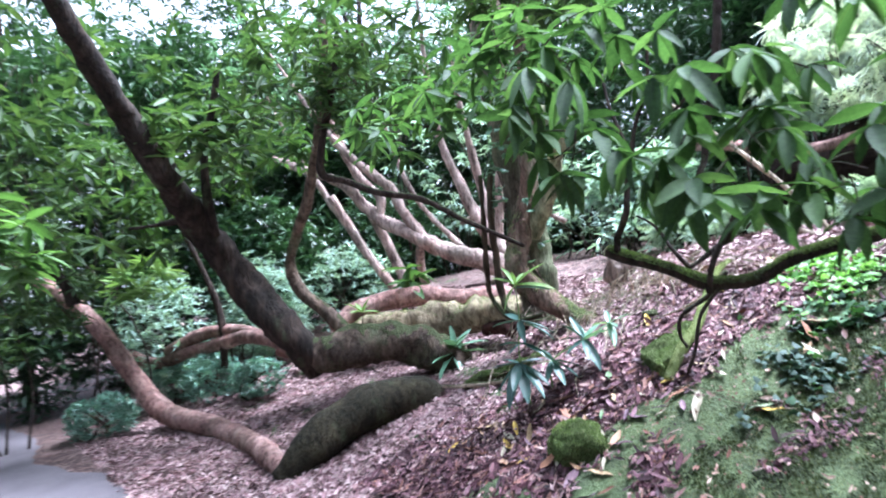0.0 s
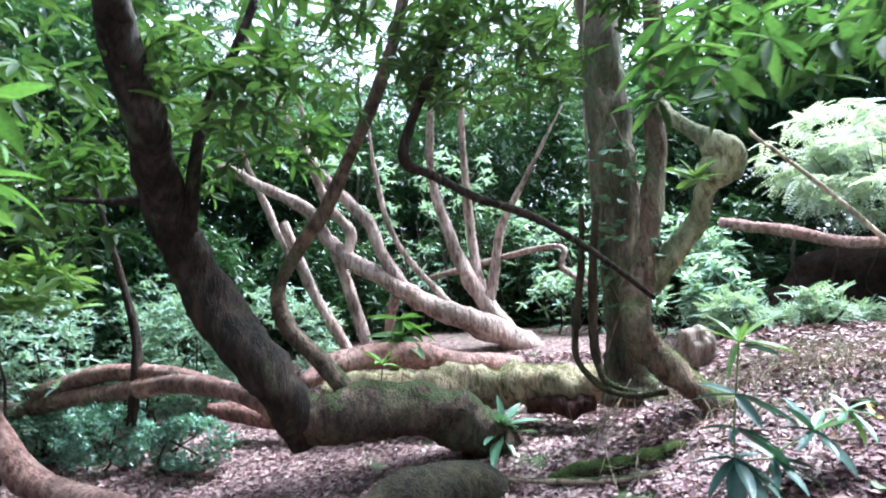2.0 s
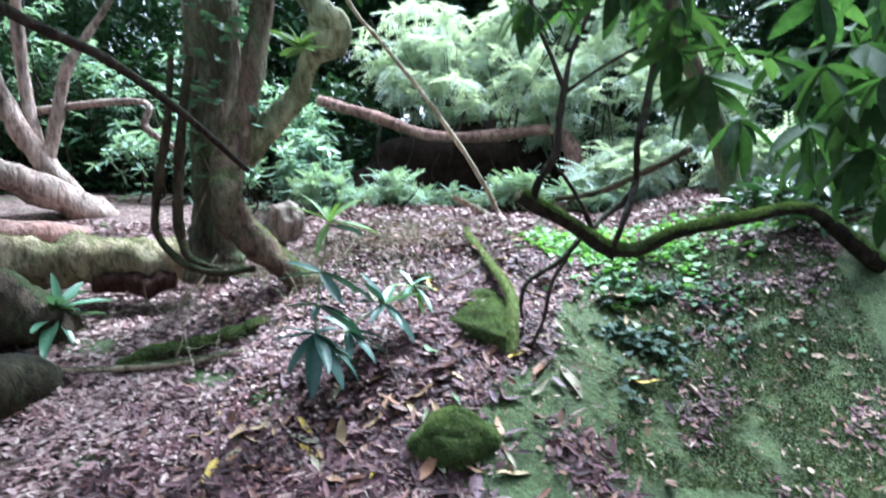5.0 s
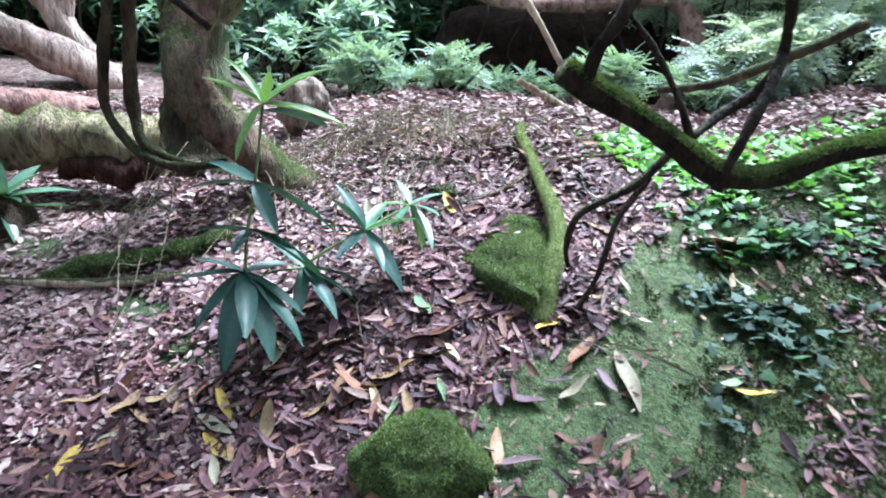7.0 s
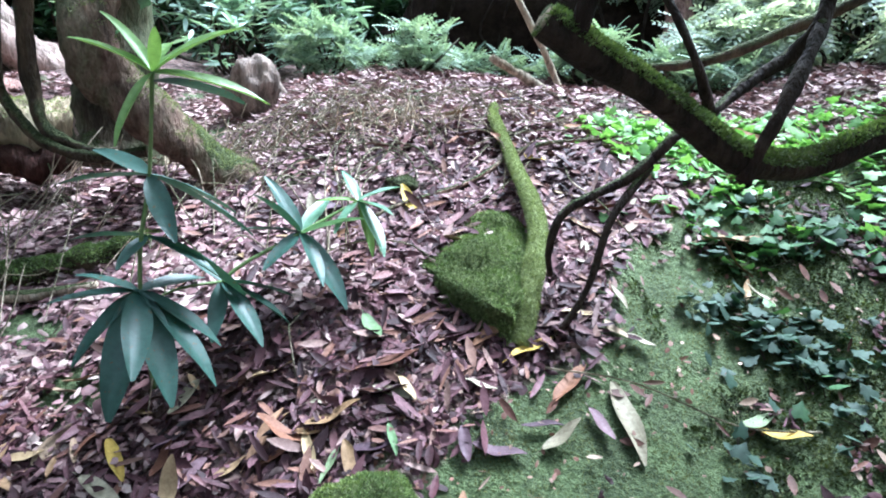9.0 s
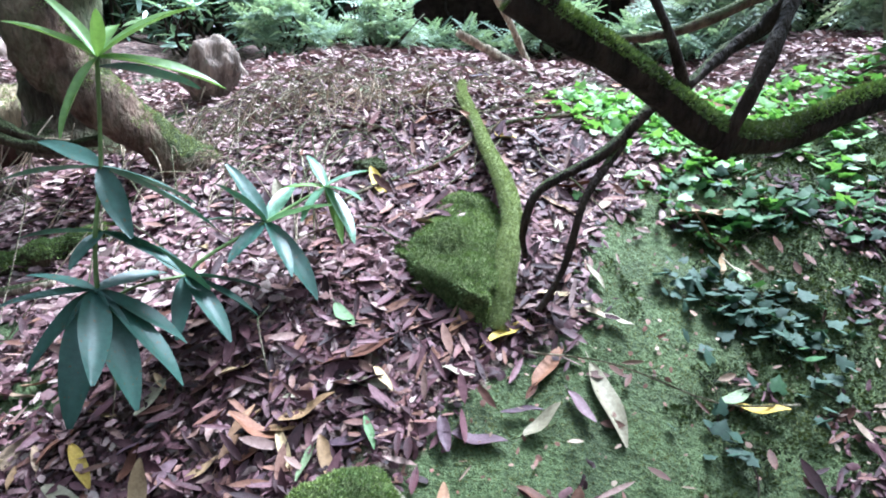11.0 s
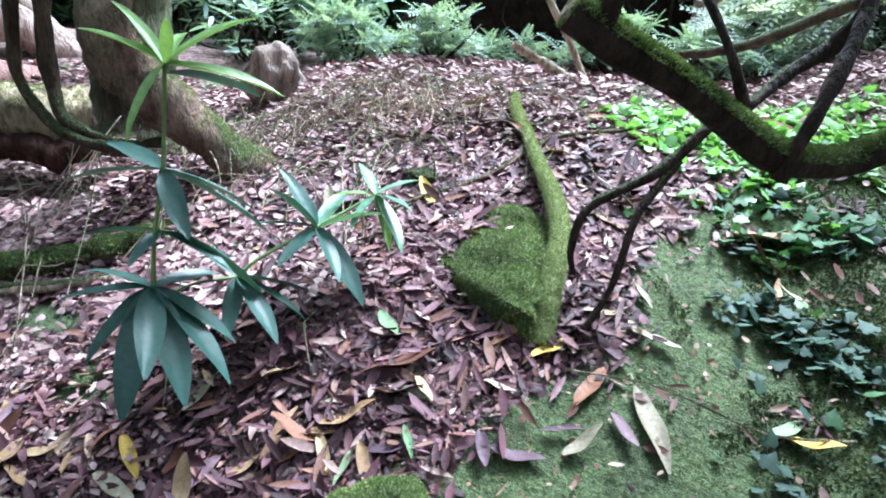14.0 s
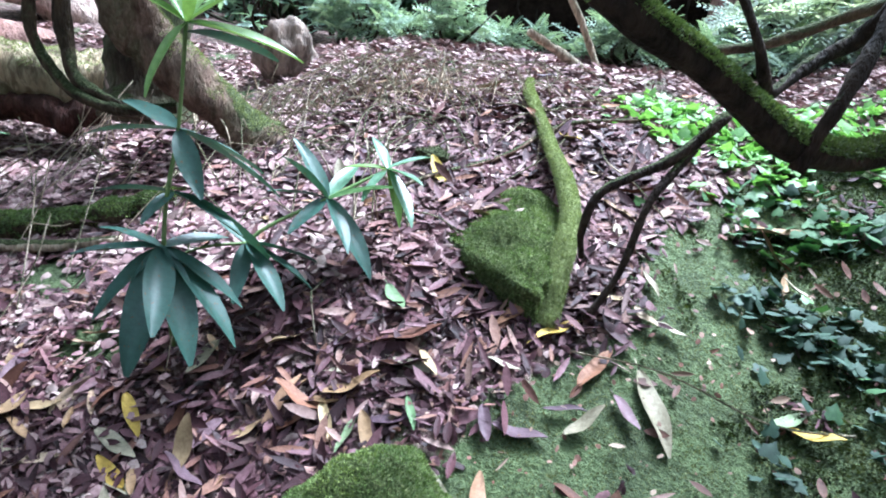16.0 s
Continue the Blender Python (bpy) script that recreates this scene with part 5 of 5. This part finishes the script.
fallen_leaf("brown", 0.40, 2.08, 0.10, -0.93, 2)
fallen_leaf("tan", 0.28, 2.52, 0.15, -0.64, 3)
fallen_leaf("cream", 0.45, 2.57, 0.11, 0.86, 0)
fallen_leaf("tan", 0.74, 2.53, 0.28, 0.34, 1)
fallen_leaf("yellow", 0.08, 2.90, 0.14, -0.91, 2)
fallen_leaf("brown", -0.51, 1.60, 0.17, 1.25, 3)
fallen_leaf("tan", -0.60, 1.56, 0.12, 0.47, 0)
fallen_leaf("tan", -0.42, 1.66, 0.14, 0.19, 1)
fallen_leaf("tan", -0.38, 1.68, 0.16, 0.24, 2)
fallen_leaf("brown", -0.48, 1.59, 0.14, 0.41, 3)
fallen_leaf("brown", -0.31, 1.82, 0.21, 0.31, 0)
fallen_leaf("yellow", -0.92, 1.60, 0.14, -0.65, 1)
fallen_leaf("brown", -0.76, 1.55, 0.10, 1.18, 2)
fallen_leaf("tan", -1.31, 1.59, 0.13, 1.91, 3)
fallen_leaf("tan", -0.92, 1.68, 0.09, -0.08, 0)
fallen_leaf("tan", -1.00, 1.47, 0.07, 1.93, 1)
fallen_leaf("green", -0.32, 2.00, 0.13, -0.89, 2)
fallen_leaf("green", -0.15, 1.68, 0.10, -1.07, 3)
fallen_leaf("tan", -0.78, 1.78, 0.07, -0.61, 0)
fallen_leaf("purple", -0.24, 1.61, 0.15, 0.25, 1)
r = np.random.default_rng(21)
for k in range(190):
    x, y = (r.uniform(-1.3, 1.1), r.uniform(1.1, 2.7)) if k < 70 else (r.uniform(-1.2, 0.15), r.uniform(1.1, 1.85)) if k > 130 else (r.uniform(-1.2, 2.4), r.uniform(1.4, 4.2))
    if math.hypot(x - 0.47, y - 1.8) < 0.22 or (x > 0.3 and y < 2.3):
        continue
    key = r.choice(["brown", "tan", "purple", "cream", "yellow", "green"], p=[0.42, 0.22, 0.2, 0.1, 0.03, 0.03])
    fallen_leaf(key, x, y, r.uniform(0.08, 0.16), r.uniform(0, 6.28), int(r.integers(4)), r.normal(0, 0.12), r.normal(0, 0.35))


# ---- moss fuzz, ivy ----
def fuzz(ob, count, size, material=MOSS, up=0.15, seed=1):
    """Moss tufts over what faces the sky of a mesh."""
    g = np.random.default_rng(seed)
    me = ob.data
    me.calc_loop_triangles()
    co = np.array([v.co for v in me.vertices])
    tri = np.array([t.vertices for t in me.loop_triangles])
    a, b, c = co[tri[:, 0]], co[tri[:, 1]], co[tri[:, 2]]
    normal = np.cross(b - a, c - a)
    area = np.linalg.norm(normal, axis=1)
    weight = area * (normal[:, 2] / (area + 1e-12) > up)
    pick = g.choice(len(tri), count, p=weight / weight.sum())
    u, v = g.uniform(size=(2, count))
    u, v = np.where(u + v > 1, 1 - u, u)[:, None], np.where(u + v > 1, 1 - v, v)[:, None]
    n = normal[pick] / area[pick][:, None]
    p = a[pick] + u * (b - a)[pick] + v * (c - a)[pick]
    way = n + g.normal(0, 0.55, (count, 3))
    yaw, pitch = np.arctan2(way[:, 1], way[:, 0]), np.arctan2(way[:, 2], np.hypot(way[:, 0], way[:, 1]))
    made = leaves("moss", small_leaf(0.3, 0.02), p, g.uniform(0.5, 1.2, count) * size, yaw, pitch, g.uniform(0, 6.28, count), material)
    made.matrix_world = ob.matrix_world.copy()
    return tagged(put_under(made, ob), kind="stuff")


LEAF_MOSS = foliage("moss_blade", (0.022, 0.036, 0.012), (0.066, 0.088, 0.034), (0.18, 0.21, 0.1), 0.8, 0.2, False, 9.0)
LEAF_MOSS_PALE = foliage("pale_moss_blade", (0.06, 0.068, 0.022), (0.145, 0.162, 0.055), (0.3, 0.32, 0.13), 0.8, 0.25, False, 5.0)
LEAF_MOSS_STICK = foliage("yellowish_moss_blade", (0.1, 0.135, 0.05), (0.21, 0.265, 0.105), (0.36, 0.42, 0.19), 0.8, 0.3)
# Feathery moss; the bank's shade is part of this dark green.
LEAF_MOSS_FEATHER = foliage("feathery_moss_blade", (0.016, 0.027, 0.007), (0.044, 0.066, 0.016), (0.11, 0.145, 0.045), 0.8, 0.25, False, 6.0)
LEAF_MOSS_BRIGHT = foliage("bright_moss_blade", (0.045, 0.08, 0.022), (0.135, 0.215, 0.06), (0.29, 0.39, 0.14), 0.8, 0.25, False, 4.0)
fuzz(leg, 9000, 0.011, LEAF_MOSS_STICK, 0.4)
fuzz(wedge, 34000, 0.009, LEAF_MOSS_BRIGHT, -0.2)
fuzz(boulder, 18000, 0.01, LEAF_MOSS_BRIGHT, -0.3)
for ob in list(bpy.data.objects):
    if ob.name.startswith("flat_log"):
        fuzz(ob, 16000, 0.012, LEAF_MOSS_BRIGHT, -0.1)
    if ob.name.startswith("mossy_stick"):
        fuzz(ob, 22000, 0.008, LEAF_MOSS_STICK, -0.3)
    if ob.name.startswith("mossy_branch"):
        fuzz(ob, 44000, 0.011, LEAF_MOSS_BRIGHT, 0.2)
    if ob.name.startswith("rotting_log"):
        fuzz(ob, 9000, 0.016, LEAF_MOSS_STICK, 0.5)
    if ob.name.startswith("arched_log"):
        fuzz(ob, 2500, 0.012, LEAF_MOSS, 0.75)


def moss_carpet():
    g = np.random.default_rng(31)
    x, y, z = scatter(150000, -1.3, 1.9, 1.2, 3.3, g)
    keep = mossy(x, y) > g.uniform(0.35, 0.8, len(x))
    x, y, z = x[keep], y[keep], z[keep]
    n = len(x)
    ob = leaves("moss", small_leaf(0.35, 0.02), np.stack([x, y, z - 0.001], -1), g.uniform(0.004, 0.01, n), g.uniform(0, 6.28, n), g.uniform(0.2, 1.2, n),
                g.uniform(0, 6.28, n), LEAF_MOSS_PALE)
    return tagged(ob, "carpet of pale green moss on the bank", "moss", kind="stuff")


moss_carpet()


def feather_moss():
    """Taller moss on the steep bank under the ivy, coloured darker for canopy shade."""
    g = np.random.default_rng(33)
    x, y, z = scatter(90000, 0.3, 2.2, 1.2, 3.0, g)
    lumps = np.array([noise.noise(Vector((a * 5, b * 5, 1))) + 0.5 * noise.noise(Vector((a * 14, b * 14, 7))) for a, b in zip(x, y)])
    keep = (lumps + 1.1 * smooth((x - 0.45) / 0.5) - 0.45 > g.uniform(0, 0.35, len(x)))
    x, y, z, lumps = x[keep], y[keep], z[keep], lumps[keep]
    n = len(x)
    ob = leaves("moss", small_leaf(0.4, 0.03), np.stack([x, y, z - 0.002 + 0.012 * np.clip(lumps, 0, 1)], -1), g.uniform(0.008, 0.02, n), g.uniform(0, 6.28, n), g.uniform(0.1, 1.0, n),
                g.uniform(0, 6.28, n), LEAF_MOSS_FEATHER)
    return tagged(ob, "feathery green moss on the steep bank, darkened for canopy shade", "moss", kind="stuff")


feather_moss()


def ivy_patch(name, spots, count, size, material, label, seed):
    g = np.random.default_rng(seed)
    rows = [np.stack([g.normal(x, sx, count), g.normal(y, sy, count)], -1) for x, y, sx, sy in spots]
    p = np.concatenate(rows)
    keep = np.array([noise.noise(Vector((a * 4, b * 4, 2))) > -0.2 for a, b in p])
    p = p[keep]
    n = len(p)
    z = surface(p[:, 0], p[:, 1]) + g.uniform(0.01, 0.055, n)
    ob = thing(name, (spots[0][0], spots[0][1], float(height(spots[0][0], spots[0][1]))), label, "ivy")
    tagged(leaves("foliage", IVY, np.column_stack([p, z]), g.uniform(0.6, 1.15, n) * size, g.uniform(0, 6.28, n), g.normal(0.1, 0.3, n) + 0.2, g.normal(0, 0.35, n), material, ob), kind="stuff")
    runners = []
    for k in range(0, n, 12):
        x, y = p[k]
        a, l = g.uniform(0, 6.28), g.uniform(0.08, 0.25)
        e = (x + l * math.cos(a), y + l * math.sin(a))
        runners.append([(x, y, float(surface(x, y)[0]) + 0.02, 0.003), (0.5 * (x + e[0]) + 0.02, 0.5 * (y + e[1]), float(surface(0.5 * (x + e[0]), 0.5 * (y + e[1]))[0]) + 0.03, 0.003),
                        (*e, float(surface(*e)[0]) + 0.01, 0.002)])
    tubes("runner", runners, BARK_TWIG, ob, sides=4, steps=3)
    return ob


ivy_patch("ivy_patch", [(0.84, 2.3, 0.1, 0.1), (0.93, 2.12, 0.1, 0.12), (1.15, 2.4, 0.2, 0.16)], 100, 0.052, LEAF_IVY, "dark glossy ivy trailing over the mossy bank", 51)
ivy_patch("ivy_patch", [(0.8, 1.74, 0.07, 0.03)], 26, 0.045, LEAF_IVY, "small sprig of ivy low on the mossy bank", 54)
ivy_patch("ivy_patch", [(1.0, 2.6, 0.2, 0.14), (1.4, 2.55, 0.3, 0.25)], 170, 0.05, LEAF_IVY_MID, "mid-green ivy under the cut branch", 53)
ivy_patch("ivy_patch", [(1.2, 3.1, 0.28, 0.25), (1.75, 3.5, 0.4, 0.3), (0.9, 3.1, 0.2, 0.22), (1.25, 3.75, 0.35, 0.2), (0.6, 3.3, 0.15, 0.2)], 270, 0.06, LEAF_IVY_BRIGHT,
          "bright green ivy and ground leaves on the bank", 52)


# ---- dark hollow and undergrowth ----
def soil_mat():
    m, nt, bsdf = shader("shade_dark_soil")
    # Soil near black: the hollow's shade is put into its colour.
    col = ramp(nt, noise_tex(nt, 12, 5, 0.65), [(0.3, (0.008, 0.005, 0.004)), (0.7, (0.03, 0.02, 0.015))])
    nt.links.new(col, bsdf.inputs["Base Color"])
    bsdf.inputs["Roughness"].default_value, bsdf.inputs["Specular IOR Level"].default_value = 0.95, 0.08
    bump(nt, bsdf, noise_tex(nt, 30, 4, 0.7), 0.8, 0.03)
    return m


# A solid lump stands in for the shaded hollow.
tagged(rock("earth_bank", (-0.1, 6.9, 1.95), (1.5, 0.45, 0.95), (0, 0, 6), "earth mass under the fallen trunk, coloured near black for the hollow's shade", 15.2, soil_mat()), category="bank")


def undergrowth(blobs, count, size, seed):
    g = np.random.default_rng(seed)
    c = cloud(blobs, count, g, 0.2)
    c = c[c[:, 2] > height(c[:, 0], c[:, 1])]
    ob = leaves("undergrowth", small_leaf(0.34), *whorls(c, size, 6, -0.1, 0.5, rng=g), LEAF_DARK)
    return tagged(ob, "dense dark undergrowth between the trees", "undergrowth", kind="stuff")


ring = []
for k in range(30):
    a = radians(-12 + 360 * k / 30)
    ring.append((-1.3 + 10.2 * math.cos(a), 1.4 + 10 * math.sin(a), 2.4, 1.4, 1.4, 2.1))
undergrowth(ring, 900, 0.24, 77)
undergrowth([(x - 1.5 * math.cos(k), y - 0.5, 5.6, 1.8, 1.8, 1.9) for k, (x, y, z, a, b, c) in enumerate(ring)], 900, 0.26, 79)
undergrowth([(3.9, 6.2, 1.9, 1.6, 0.8, 1.2), (-6.6, 7.4, 2.2, 1.8, 0.9, 1.7), (-8.4, 5.6, 2.2, 1.3, 1.2, 1.7), (-4.6, 8.2, 2.4, 1.8, 0.9, 1.7), (-9.0, 3.2, 2.2, 1.0, 1.2, 1.6), (-2.6, 8.0, 2.2, 1.4, 0.8, 1.4)], 2000, 0.2, 78)


ring = [(-1.3 + 18 * math.cos(radians(12 * k)), 1.4 + 18 * math.sin(radians(12 * k)), 6.5, 2.6, 2.6, 4.6) for k in range(30)]
undergrowth(ring, 760, 0.55, 80)
g = np.random.default_rng(88)
hollow = bpy.data.objects["earth_bank"]
for k in range(7):
    x = -1.2 + 0.33 * k
    limb("root", [(x, 6.5, 2.75, 0.02), (x + g.normal(0, 0.1), 6.34, 2.35, 0.016), (x + g.normal(0, 0.15), 6.42, 1.95, 0.011), (x + g.normal(0, 0.2), 6.36, 1.6, 0.006)],
         BARK_TWIG, hollow, "thin dark hanging root", 6, 4)


def dead_stalks():
    """Straw-thin dead stalks strewn over the crest of the bank."""
    g = np.random.default_rng(61)
    many = []
    for k in range(190):
        x, y = (g.normal(-0.45, 0.5), g.normal(3.2, 0.45)) if k < 80 else (g.normal(-0.95, 0.35), g.normal(3.15, 0.25))
        a, l = g.uniform(0, 6.28), g.uniform(0.2, 0.75)
        pts = []
        for s in (0, 0.35, 0.7, 1):
            px, py = x + l * s * math.cos(a + 0.6 * s), y + l * s * math.sin(a + 0.6 * s)
            pts.append((px, py, float(surface(px, py)[0]) + 0.015 + (0.1 if k < 80 else 0.25) * g.uniform(0, 1) * math.sin(3.1 * s), 0.003))
        many.append(pts)
    return tagged(tubes("dead_stalks", many, DEAD_WOOD), "tangle of straw-coloured dead stalks on the bank", "stalks", kind="stuff")


dead_stalks()
stick_rows = []
for x, y, r in ((-0.42, 2.44, 0.007), (-0.34, 2.5, 0.008), (-0.11, 2.71, 0.01), (0.09, 2.93, 0.01), (0.355, 3.07, 0.008), (0.52, 3.28, 0.005)):
    stick_rows.append((x, y, float(surface(x, y)[0]) + 0.04, r))
tagged(limb("stick", stick_rows, BARK_LEG, sides=7), "thin brown bent stick lying across the bank", "stick")
fuzz(tagged(rock("mossy_stump", (-0.37, 2.66, 1.07), (0.07, 0.05, 0.045), (0, 0, 20), "small dark rotten stump in the leaf litter", 3.1, BARK_GREEN), category="stump"), 900, 0.008, LEAF_MOSS, 0.3)
tagged(rock("broken_log", (-1.78, 4.25, 1.42), (0.19, 0.14, 0.24), (12, 22, 25), "", 5.7, GREY_WOOD),
       "pale broken log end standing behind the root leg", "log")
